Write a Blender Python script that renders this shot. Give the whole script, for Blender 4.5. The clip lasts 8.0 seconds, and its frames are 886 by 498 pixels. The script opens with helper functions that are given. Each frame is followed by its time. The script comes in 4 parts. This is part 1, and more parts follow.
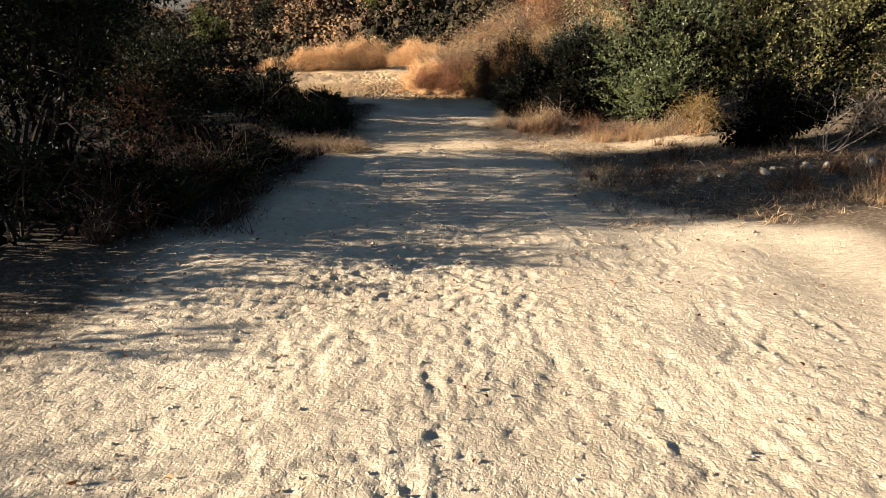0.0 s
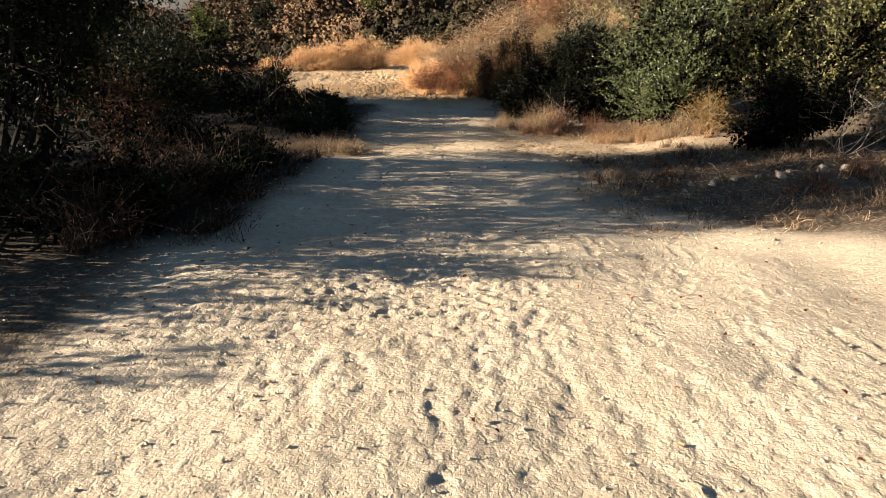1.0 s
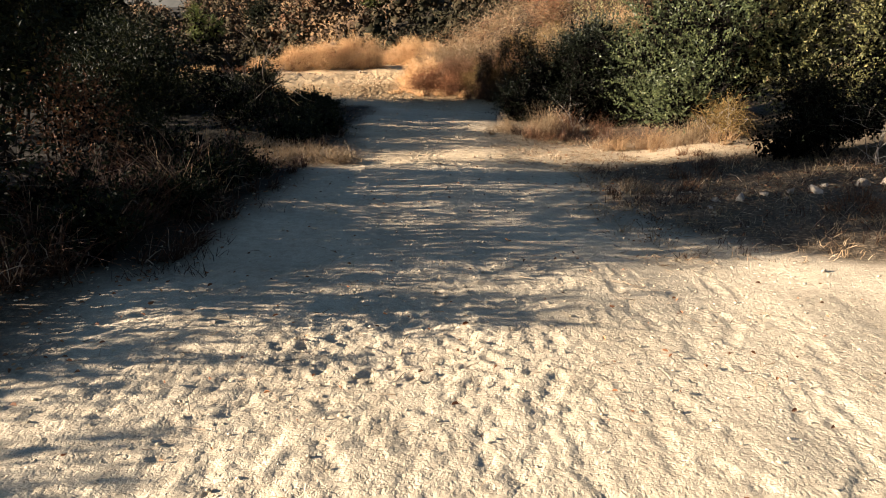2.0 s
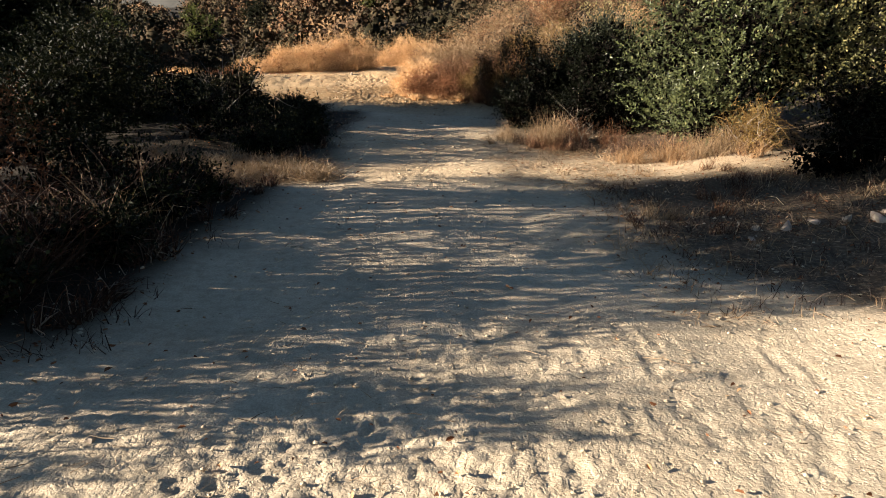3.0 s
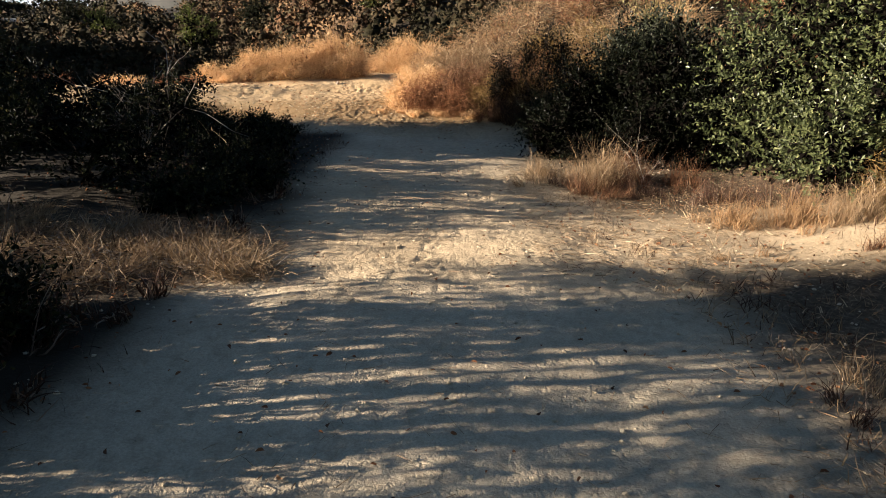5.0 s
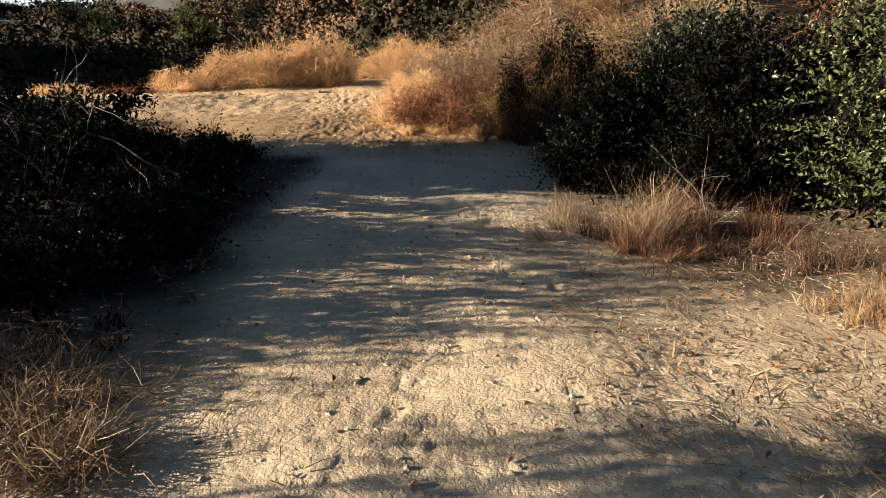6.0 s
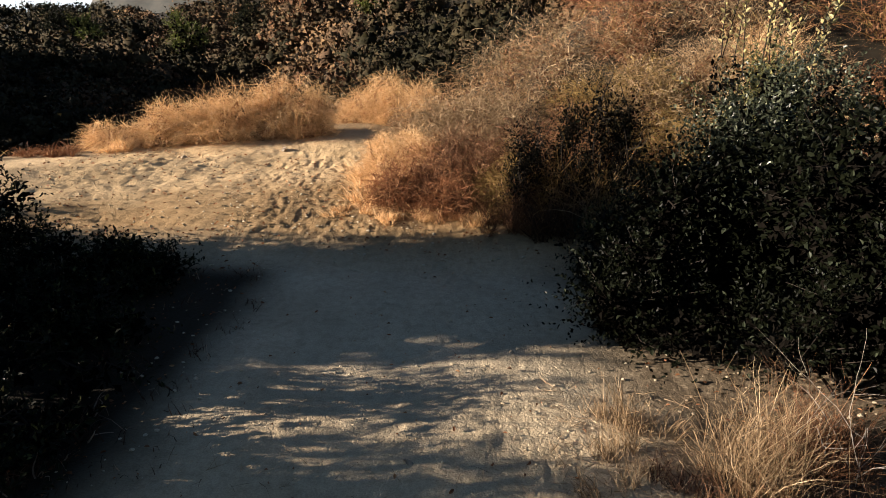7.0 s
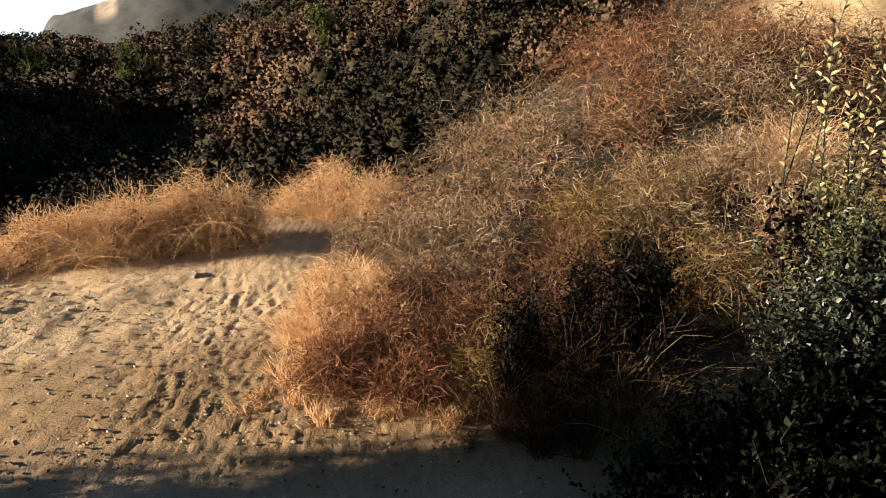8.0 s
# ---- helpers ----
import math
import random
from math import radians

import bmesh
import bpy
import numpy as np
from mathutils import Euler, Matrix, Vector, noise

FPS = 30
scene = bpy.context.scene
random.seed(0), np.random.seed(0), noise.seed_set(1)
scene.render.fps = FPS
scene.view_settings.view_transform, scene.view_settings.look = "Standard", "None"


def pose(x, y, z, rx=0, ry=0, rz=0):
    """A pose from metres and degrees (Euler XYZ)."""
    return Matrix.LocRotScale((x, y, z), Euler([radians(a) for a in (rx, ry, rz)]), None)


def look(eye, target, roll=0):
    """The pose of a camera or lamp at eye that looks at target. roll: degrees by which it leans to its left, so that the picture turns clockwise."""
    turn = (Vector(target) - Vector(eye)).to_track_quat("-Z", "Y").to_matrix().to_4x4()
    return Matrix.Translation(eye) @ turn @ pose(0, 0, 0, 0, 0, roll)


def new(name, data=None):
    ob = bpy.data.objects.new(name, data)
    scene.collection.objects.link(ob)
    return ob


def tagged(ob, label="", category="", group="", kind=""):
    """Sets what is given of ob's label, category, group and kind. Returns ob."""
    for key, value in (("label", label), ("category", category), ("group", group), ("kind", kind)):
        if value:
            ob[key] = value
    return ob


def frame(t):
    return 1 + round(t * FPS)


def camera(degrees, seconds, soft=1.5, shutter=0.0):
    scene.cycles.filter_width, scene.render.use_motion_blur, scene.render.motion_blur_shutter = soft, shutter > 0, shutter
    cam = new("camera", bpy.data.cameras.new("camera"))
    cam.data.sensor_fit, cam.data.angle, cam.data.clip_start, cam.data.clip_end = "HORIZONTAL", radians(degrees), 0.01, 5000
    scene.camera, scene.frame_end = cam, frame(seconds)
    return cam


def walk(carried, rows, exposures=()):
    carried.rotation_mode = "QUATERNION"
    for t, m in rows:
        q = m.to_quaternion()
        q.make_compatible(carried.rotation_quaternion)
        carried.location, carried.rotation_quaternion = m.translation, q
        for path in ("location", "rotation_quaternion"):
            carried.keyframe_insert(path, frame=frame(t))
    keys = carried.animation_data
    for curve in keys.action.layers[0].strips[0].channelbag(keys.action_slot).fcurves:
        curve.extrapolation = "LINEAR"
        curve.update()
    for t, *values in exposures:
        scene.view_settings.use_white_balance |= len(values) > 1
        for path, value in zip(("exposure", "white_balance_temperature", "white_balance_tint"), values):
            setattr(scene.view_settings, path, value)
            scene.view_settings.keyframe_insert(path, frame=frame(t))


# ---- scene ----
# ---------------------------------------------------------------- camera and its walk
cam = camera(68.5, 8.0, soft=0.9)
PATH = [
    (0, (0.046, -0.116, 1.523), (0.037, 1.788, 0.912), 0.1),
    (0.5, (0.035, -0.014, 1.511), (0.027, 1.891, 0.9), 0.1),
    (1, (0.02, 0.192, 1.498), (0.012, 2.097, 0.887), 0.1),
    (1.2, (0.012, 0.324, 1.499), (0.006, 2.227, 0.885), 0.2),
    (2.3, (0.055, 1.243, 1.496), (0.052, 3.147, 0.882), 0.2),
    (2.5, (0.081, 1.459, 1.492), (0.075, 3.363, 0.879), 0.2),
    (3, (0.126, 2.032, 1.49), (0.119, 3.935, 0.876), 0.1),
    (3.5, (0.123, 2.673, 1.484), (0.114, 4.577, 0.872), -0.0),
    (4, (0.089, 3.386, 1.485), (0.079, 5.29, 0.874), 0.1),
    (4.5, (0.053, 4.163, 1.487), (0.042, 6.068, 0.877), 0.1),
    (4.7, (0.037, 4.501, 1.488), (0.027, 6.406, 0.879), 0.2),
    (5.8, (0.105, 6.622, 1.48), (0.08, 8.527, 0.871), -0.0),
    (6, (0.104, 7.066, 1.488), (0.079, 8.971, 0.881), -0.0),
    (6.5, (0.126, 8.224, 1.685), (0.097, 10.128, 1.074), -0.2),
    (7, (0.151, 9.451, 2.115), (0.126, 11.356, 1.507), -0.1),
    (7.5, (0.18, 10.647, 2.521), (0.171, 12.557, 1.926), -0.1),
    (8, (0.168, 11.791, 2.806), (0.254, 13.717, 2.272), 0.1),
]
EXPOSURE = [(0.0, 2.2), (2.5, 2.25), (3.5, 2.1), (4.5, 2.1), (6.0, 1.94), (7.0, 1.84), (8.0, 1.7)]
walk(cam, [(t, look(eye, target, roll)) for t, eye, target, roll in PATH], EXPOSURE)

# ---------------------------------------------------------------- world and sun
SUN_ELEVATION = radians(16.0)
SUN_FROM = Vector((-1.0, -0.15, 0.0)).normalized()      # the sun stands to the west of the trail, a little behind

world = bpy.data.worlds.new("sky")
scene.world = world
world.use_nodes = True
wn = world.node_tree.nodes
sky = wn.new("ShaderNodeTexSky")
sky.sky_type = 'NISHITA'
sky.sun_disc = False
sky.sun_elevation = SUN_ELEVATION
sky.sun_rotation = math.atan2(SUN_FROM.x, SUN_FROM.y)
sky.air_density, sky.dust_density, sky.ozone_density = 1.0, 0.3, 3.0
wn["Background"].inputs["Strength"].default_value = 0.027
world.node_tree.links.new(sky.outputs["Color"], wn["Background"].inputs["Color"])

lamp = bpy.data.lights.new("sun", 'SUN')
lamp.energy, lamp.angle, lamp.color = 5.0, radians(0.5), (1.0, 0.87, 0.73)
sun = new("sun", lamp)
way_down = -(SUN_FROM * math.cos(SUN_ELEVATION) + Vector((0, 0, math.sin(SUN_ELEVATION))))
sun.matrix_world = Matrix.Translation((-30, -5, 20)) @ way_down.to_track_quat('-Z', 'Y').to_matrix().to_4x4()


# ---------------------------------------------------------------- numbers: noise, meshes
def hashed(ix, iy, seed):
    n = (ix.astype(np.int64) * 374761393 + iy.astype(np.int64) * 668265263 + seed * 1442695041) & 0x7FFFFFFF
    n = ((n ^ (n >> 13)) * 1274126177) & 0x7FFFFFFF
    n = ((n ^ (n >> 16)) * 2246822519) & 0x7FFFFFFF
    return ((n ^ (n >> 15)) & 0xFFFFF) / 0xFFFFF


def vnoise(x, y, seed=0):
    """Smooth value noise from -1 to 1."""
    x, y = np.asarray(x, float), np.asarray(y, float)
    ix, iy = np.floor(x), np.floor(y)
    fx, fy = x - ix, y - iy
    fx, fy = fx * fx * fx * (fx * (fx * 6 - 15) + 10), fy * fy * fy * (fy * (fy * 6 - 15) + 10)
    a, b = hashed(ix, iy, seed), hashed(ix + 1, iy, seed)
    c, d = hashed(ix, iy + 1, seed), hashed(ix + 1, iy + 1, seed)
    return 2 * ((a + (b - a) * fx) * (1 - fy) + (c + (d - c) * fx) * fy) - 1


def fbm(x, y, seed=0, octaves=4):
    out, amp = 0.0, 1.0
    for k in range(octaves):
        out = out + amp * vnoise(x * 2 ** k + 17.3 * k, y * 2 ** k - 9.1 * k, seed + k)
        amp *= 0.5
    return out


def step(a, b, v):
    u = np.clip((np.asarray(v, float) - a) / (b - a), 0, 1)
    return u * u * (3 - 2 * u)


def mesh_of(name, verts, faces, material, smooth=False):
    """A mesh from an array of places and arrays of corner numbers (all faces of one array have as many corners)."""
    groups = faces if isinstance(faces, list) else [faces]
    groups = [np.asarray(g, np.int32) for g in groups if len(g)]
    me = bpy.data.meshes.new(name)
    verts = np.asarray(verts, np.float32)
    me.vertices.add(len(verts))
    me.vertices.foreach_set("co", verts.ravel())
    loops = np.concatenate([g.ravel() for g in groups])
    sizes = np.concatenate([np.full(len(g), g.shape[1], np.int32) for g in groups])
    me.loops.add(len(loops))
    me.loops.foreach_set("vertex_index", loops)
    me.polygons.add(len(sizes))
    me.polygons.foreach_set("loop_start", np.concatenate([[0], np.cumsum(sizes)[:-1]]).astype(np.int32))
    me.polygons.foreach_set("use_smooth", np.full(len(sizes), smooth))
    me.update(calc_edges=True)
    me.materials.append(material)
    return me


def thing(name, place, label, category, group="", kind=""):
    ob = new(name)
    ob.location = place
    ob.empty_display_size = 0.1
    return tagged(ob, label, category, group, kind)


def part(name, data, parent, label=""):
    ob = new(name, data)
    ob.parent = parent
    return tagged(ob, label)


def unit(v):
    return v / np.maximum(np.linalg.norm(v, axis=-1, keepdims=True), 1e-9)


class Soup:
    """Gathers verts and faces of many small pieces for one mesh."""

    def __init__(self):
        self.v, self.f, self.n = [], {}, 0

    def add(self, verts, faces):
        verts = np.asarray(verts, float).reshape(-1, 3)
        faces = np.asarray(faces)
        self.f.setdefault(faces.shape[1], []).append(faces + self.n)
        self.v.append(verts)
        self.n += len(verts)

    def mesh(self, name, material, smooth=False):
        return mesh_of(name, np.concatenate(self.v), [np.concatenate(g) for g in self.f.values()], material, smooth)


def add_tube(soup, points, r0, r1, sides=5):
    """A tapered bent limb through the points."""
    pts = np.asarray(points, float)
    n = len(pts)
    tang = unit(np.gradient(pts, axis=0))
    ref = np.array([0.31, 0.87, 0.38])
    a = unit(np.cross(tang, ref))
    b = np.cross(tang, a)
    ang = np.arange(sides) * 2 * np.pi / sides
    r = np.linspace(r0, r1, n)[:, None, None]
    ring = pts[:, None, :] + r * (np.cos(ang)[None, :, None] * a[:, None, :] + np.sin(ang)[None, :, None] * b[:, None, :])
    i, j = np.meshgrid(np.arange(n - 1), np.arange(sides), indexing="ij")
    k = (j + 1) % sides
    soup.add(ring, np.stack([i * sides + j, i * sides + k, (i + 1) * sides + k, (i + 1) * sides + j], -1).reshape(-1, 4))


def add_leaves(soup, base, way, size, width, rng, fold=0.25, plain=False):
    """Folded pointed leaves: base (n,3), way (n,3), size (n,). plain: only four corners, for small or hidden leaves."""
    n = len(base)
    way = unit(way)
    side = unit(np.cross(way, unit(rng.normal(size=(n, 3)) + [0, 0, 1.2])))
    up = np.cross(side, way)
    s = size[:, None]
    w = s * width
    curl = s * rng.uniform(-0.12, 0.22, (n, 1))
    p0 = base
    if plain:
        v = np.stack([base, base + way * s * 0.5 + side * w * 0.5 + up * w * fold, base + way * s - up * curl, base + way * s * 0.5 - side * w * 0.5 + up * w * fold], 1)
        k = np.arange(n)[:, None] * 4
        soup.add(v, np.concatenate([k + [0, 2, 1], k + [0, 3, 2]]))
        return
    l1 = base + way * s * 0.3 + side * w * 0.45 + up * w * fold
    l2 = base + way * s * 0.68 + side * w * 0.42 + up * (w * fold - curl * 0.5)
    tip = base + way * s - up * curl
    r2 = base + way * s * 0.68 - side * w * 0.42 + up * (w * fold - curl * 0.5)
    r1 = base + way * s * 0.3 - side * w * 0.45 + up * w * fold
    v = np.stack([p0, l1, l2, tip, r2, r1], 1)
    k = np.arange(n)[:, None] * 6
    soup.add(v, np.concatenate([k + [0, 3, 2, 1], k + [0, 5, 4, 3]]))


def add_fibres(soup, base, way, length, width, bend, rng, segments=4, wiggle=0.06, sweep=0.25):
    """Thin dry stems as tapered ribbons that arch over at the tip; bend (n,) is how far they droop."""
    n = len(base)
    way = unit(way)
    side = unit(np.cross(way, rng.normal(size=(n, 3))))
    out = way * [1, 1, 0] + rng.normal(size=(n, 3)) * [sweep, sweep, 0]
    L, B = length[:, None], bend[:, None]
    wig = rng.normal(size=(n, 3)) * wiggle
    rows = []
    for k in range(segments + 1):
        u = k / segments
        c = base + way * L * u + L * B * u * u * (out * 0.6 - np.array([0, 0, 0.8]) * u) + L * wig * math.sin(u * 5.5)
        w = side * (width[:, None] * (1 - 0.85 * u) * 0.5)
        rows += [c - w, c + w]
    v = np.stack(rows, 1)
    m = 2 * (segments + 1)
    k = np.arange(n)[:, None] * m
    soup.add(v, np.concatenate([k + [2 * s, 2 * s + 1, 2 * s + 3, 2 * s + 2] for s in range(segments)]))


# ---------------------------------------------------------------- materials
def material(name, build):
    m = bpy.data.materials.new(name)
    m.use_nodes = True
    nt = m.node_tree
    p = nt.nodes["Principled BSDF"]
    build(nt, p)
    return m


def node(nt, kind, **kw):
    nd = nt.nodes.new("ShaderNode" + kind)
    for key, value in kw.items():
        nd.inputs[key.replace("_", " ")].default_value = value
    return nd


def ramp(nt, fac, stops):
    r = nt.nodes.new("ShaderNodeValToRGB")
    els = r.color_ramp.elements
    while len(els) < len(stops):
        els.new(0.5)
    for e, (pos, col) in zip(els, stops):
        e.position, e.color = pos, (*col, 1)
    nt.links.new(fac, r.inputs["Fac"])
    return r.outputs["Color"]


def mix(nt, fac, a, b, how="MIX"):
    m = nt.nodes.new("ShaderNodeMix")
    m.data_type, m.blend_type = "RGBA", how
    for sock, val in ((m.inputs[0], fac), (m.inputs[6], a), (m.inputs[7], b)):
        if isinstance(val, (int, float)):
            sock.default_value = val
        elif isinstance(val, tuple):
            sock.default_value = (*val, 1)
        else:
            nt.links.new(val, sock)
    return m.outputs[2]


def noise_at(nt, scale, detail=4, rough=0.6, vector=None):
    n = node(nt, "TexNoise", Scale=scale, Detail=detail, Roughness=rough)
    nt.links.new(vector or nt.nodes.new("ShaderNodeTexCoord").outputs["Object"], n.inputs["Vector"])
    return n.outputs["Fac"]


def leafy(name, dark, mid, light, rough=0.45, through_light=0.25, shine=0.12):
    """Leaves: each its own green, glossy on top, some light shining through."""
    def build(nt, p):
        isl = nt.nodes.new("ShaderNodeNewGeometry").outputs["Random Per Island"]
        col = ramp(nt, isl, [(0.0, dark), (0.45, mid), (0.9, mid), (1.0, light)])
        big = noise_at(nt, 2.2, 2)
        col = mix(nt, 0.55, col, ramp(nt, big, [(0.3, (0.55, 0.55, 0.5)), (0.7, (1.3, 1.25, 1.0))]), "MULTIPLY")
        nt.links.new(col, p.inputs["Base Color"])
        p.inputs["Roughness"].default_value = rough
        p.inputs["Specular IOR Level"].default_value = shine
        tr = nt.nodes.new("ShaderNodeBsdfTranslucent")
        nt.links.new(col, tr.inputs["Color"])
        ms = nt.nodes.new("ShaderNodeMixShader")
        ms.inputs[0].default_value = through_light
        nt.links.new(p.outputs[0], ms.inputs[1])
        nt.links.new(tr.outputs[0], ms.inputs[2])
        nt.links.new(ms.outputs[0], nt.nodes["Material Output"].inputs["Surface"])
    return material(name, build)


def dry(name, dark, mid, light, through_light=0.2):
    """Dry stems and straw."""
    def build(nt, p):
        isl = nt.nodes.new("ShaderNodeNewGeometry").outputs["Random Per Island"]
        col = ramp(nt, isl, [(0.0, dark), (0.4, mid), (0.8, mid), (1.0, light)])
        big = noise_at(nt, 1.6, 3)
        col = mix(nt, 0.6, col, ramp(nt, big, [(0.3, (0.6, 0.52, 0.48)), (0.7, (1.25, 1.2, 1.1))]), "MULTIPLY")
        nt.links.new(col, p.inputs["Base Color"])
        p.inputs["Roughness"].default_value = 0.7
        p.inputs["Specular IOR Level"].default_value = 0.15
        tr = nt.nodes.new("ShaderNodeBsdfTranslucent")
        nt.links.new(col, tr.inputs["Color"])
        ms = nt.nodes.new("ShaderNodeMixShader")
        ms.inputs[0].default_value = through_light
        nt.links.new(p.outputs[0], ms.inputs[1])
        nt.links.new(tr.outputs[0], ms.inputs[2])
        nt.links.new(ms.outputs[0], nt.nodes["Material Output"].inputs["Surface"])
    return material(name, build)


def bark_like(name, dark, light):
    def build(nt, p):
        col = ramp(nt, noise_at(nt, 14, 5), [(0.3, dark), (0.7, light)])
        nt.links.new(col, p.inputs["Base Color"])
        p.inputs["Roughness"].default_value = 0.85
        p.inputs["Specular IOR Level"].default_value = 0.03
        b = node(nt, "Bump", Strength=0.5, Distance=0.01)
        nt.links.new(noise_at(nt, 60, 3), b.inputs["Height"])
        nt.links.new(b.outputs[0], p.inputs["Normal"])
    return material(name, build)


def ground_build(nt, p):
    tc = nt.nodes.new("ShaderNodeTexCoord").outputs["Object"]
    cover = nt.nodes.new("ShaderNodeAttribute")
    cover.attribute_name = "cover"
    wild = nt.nodes.new("ShaderNodeAttribute")
    wild.attribute_name = "wild"
    ochre = nt.nodes.new("ShaderNodeAttribute")
    ochre.attribute_name = "ochre"
    clay = nt.nodes.new("ShaderNodeAttribute")
    clay.attribute_name = "clay"
    warm_pale = nt.nodes.new("ShaderNodeAttribute")
    warm_pale.attribute_name = "warm_pale"
    n1, n2, n3 = noise_at(nt, 0.9, 5, 0.6, tc), noise_at(nt, 14, 6, 0.7, tc), noise_at(nt, 90, 4, 0.7, tc)
    dirt = ramp(nt, n1, [(0.3, (0.41, 0.335, 0.232)), (0.7, (0.56, 0.465, 0.33))])
    dirt = mix(nt, clay.outputs["Fac"], dirt, ramp(nt, n1, [(0.3, (0.24, 0.152, 0.072)), (0.7, (0.37, 0.25, 0.13))]))
    dirt = mix(nt, warm_pale.outputs["Fac"], dirt, ramp(nt, n1, [(0.3, (0.48, 0.335, 0.18)), (0.7, (0.63, 0.455, 0.265))]))
    dirt = mix(nt, 0.55, dirt, ramp(nt, n2, [(0.28, (0.5, 0.47, 0.43)), (0.55, (1.0, 1.0, 1.0)), (0.8, (1.06, 1.05, 1.03))]), "MULTIPLY")
    dirt = mix(nt, 0.5, dirt, ramp(nt, n3, [(0.32, (0.5, 0.47, 0.44)), (0.6, (1.08, 1.08, 1.08))]), "MULTIPLY")
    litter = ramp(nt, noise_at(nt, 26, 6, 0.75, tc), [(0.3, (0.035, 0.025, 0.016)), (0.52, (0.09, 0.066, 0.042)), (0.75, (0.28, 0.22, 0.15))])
    # dark soil, blackened further to carry the shade under and between scrub
    shaded_soil = ramp(nt, noise_at(nt, 0.35, 6, 0.65, tc), [(0.3, (0.012, 0.010, 0.006)), (0.7, (0.03, 0.022, 0.013))])
    cliff = ramp(nt, noise_at(nt, 0.25, 7, 0.65, tc), [(0.35, (0.30, 0.2, 0.1)), (0.6, (0.52, 0.39, 0.2))])
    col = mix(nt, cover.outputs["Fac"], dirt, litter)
    col = mix(nt, wild.outputs["Fac"], col, shaded_soil)
    col = mix(nt, ochre.outputs["Fac"], col, cliff)
    nt.links.new(col, p.inputs["Base Color"])
    p.inputs["Roughness"].default_value = 0.92
    p.inputs["Specular IOR Level"].default_value = 0.15
    def crumb(scale, seed_shift):
        vor = nt.nodes.new("ShaderNodeTexVoronoi")
        vor.inputs["Scale"].default_value = scale
        sh = node(nt, "Mapping", Location=(seed_shift, -seed_shift, 0.0))
        warp = mix(nt, 0.02, tc, nt.nodes.new("ShaderNodeTexNoise").outputs["Color"], "ADD")
        nt.links.new(warp, sh.inputs["Vector"])
        nt.links.new(sh.outputs[0], vor.inputs["Vector"])
        return vor.outputs["Distance"]
    def pits(scale):
        return ramp(nt, noise_at(nt, scale, 2.0, 0.5, tc), [(0.36, (0.0, 0.0, 0.0)), (0.47, (1.0, 1.0, 1.0))])
    last = None
    for height, strength, distance in ((noise_at(nt, 26, 4.0, 0.65, tc), 0.2, 0.03), (pits(34), 0.33, 0.009), (crumb(42, 1.7), 0.16, -0.011), (pits(70), 0.36, 0.005), (noise_at(nt, 95, 3.0, 0.65, tc), 0.26, 0.012)):
        bump = node(nt, "Bump", Strength=strength, Distance=abs(distance))
        bump.invert = distance < 0
        nt.links.new(height, bump.inputs["Height"])
        if last:
            nt.links.new(last, bump.inputs["Normal"])
        last = bump.outputs[0]
    nt.links.new(last, p.inputs["Normal"])


def far_hill_build(nt, p):
    bare = nt.nodes.new("ShaderNodeAttribute")
    bare.attribute_name = "bare"
    scrub = ramp(nt, noise_at(nt, 0.12, 6, 0.7), [(0.35, (0.022, 0.026, 0.023)), (0.65, (0.055, 0.05, 0.042))])
    col = mix(nt, bare.outputs["Fac"], scrub, ramp(nt, noise_at(nt, 0.2, 4), [(0.3, (0.2, 0.155, 0.1)), (0.7, (0.3, 0.24, 0.165))]))
    nt.links.new(col, p.inputs["Base Color"])
    p.inputs["Roughness"].default_value = 0.95


FAR_HILL = material("far_hill", far_hill_build)
GROUND = material("trail_dirt", ground_build)
BARK = bark_like("grey_bark", (0.012, 0.010, 0.008), (0.04, 0.032, 0.026))
TWIG = bark_like("pale_twig", (0.16, 0.13, 0.105), (0.38, 0.33, 0.28))
LEAF_GREEN = leafy("bright_green_leaf", (0.022, 0.03, 0.013), (0.085, 0.1, 0.042), (0.24, 0.24, 0.12), 0.4, 0.15, 0.25)
# deep shade is put into these near-black greens; the light tone mimics glints
LEAF_DEEP_SHADE = leafy("deep_shade_leaf", (0.003, 0.0035, 0.002), (0.0045, 0.0055, 0.003), (0.03, 0.036, 0.024), 0.4, 0.05, 0.04)
LEAF_OLIVE = leafy("olive_yellow_leaf", (0.035, 0.037, 0.015), (0.115, 0.11, 0.045), (0.3, 0.25, 0.11), 0.45, 0.15, 0.2)
# darker than natural foliage: the west bank's shade is in the leaf colour
LEAF_SHADE = leafy("shaded_leaf", (0.006, 0.008, 0.004), (0.012, 0.015, 0.007), (0.09, 0.085, 0.03), 0.5, 0.08, 0.06)
# near-black filler colour: the shade inside the crowns, put into a material
INNER_SHADE = bark_like("inner_shade_fill", (0.002, 0.0017, 0.0013), (0.006, 0.0048, 0.0035))
BROWNSTALK = dry("brown_stalk", (0.02, 0.011, 0.007), (0.06, 0.03, 0.018), (0.36, 0.28, 0.21), 0.1)
LEAF_TOYON = leafy("grey_green_leaf", (0.010, 0.013, 0.008), (0.04, 0.046, 0.03), (0.22, 0.23, 0.16), 0.35, 0.1, 0.25)
DEADLEAF = leafy("dead_brown_leaf", (0.05, 0.024, 0.013), (0.11, 0.05, 0.025), (0.2, 0.12, 0.06), 0.7, 0.15)
LEAF_PALE = leafy("pale_yellow_leaf", (0.15, 0.14, 0.06), (0.4, 0.34, 0.17), (0.58, 0.5, 0.3), 0.5, 0.2)
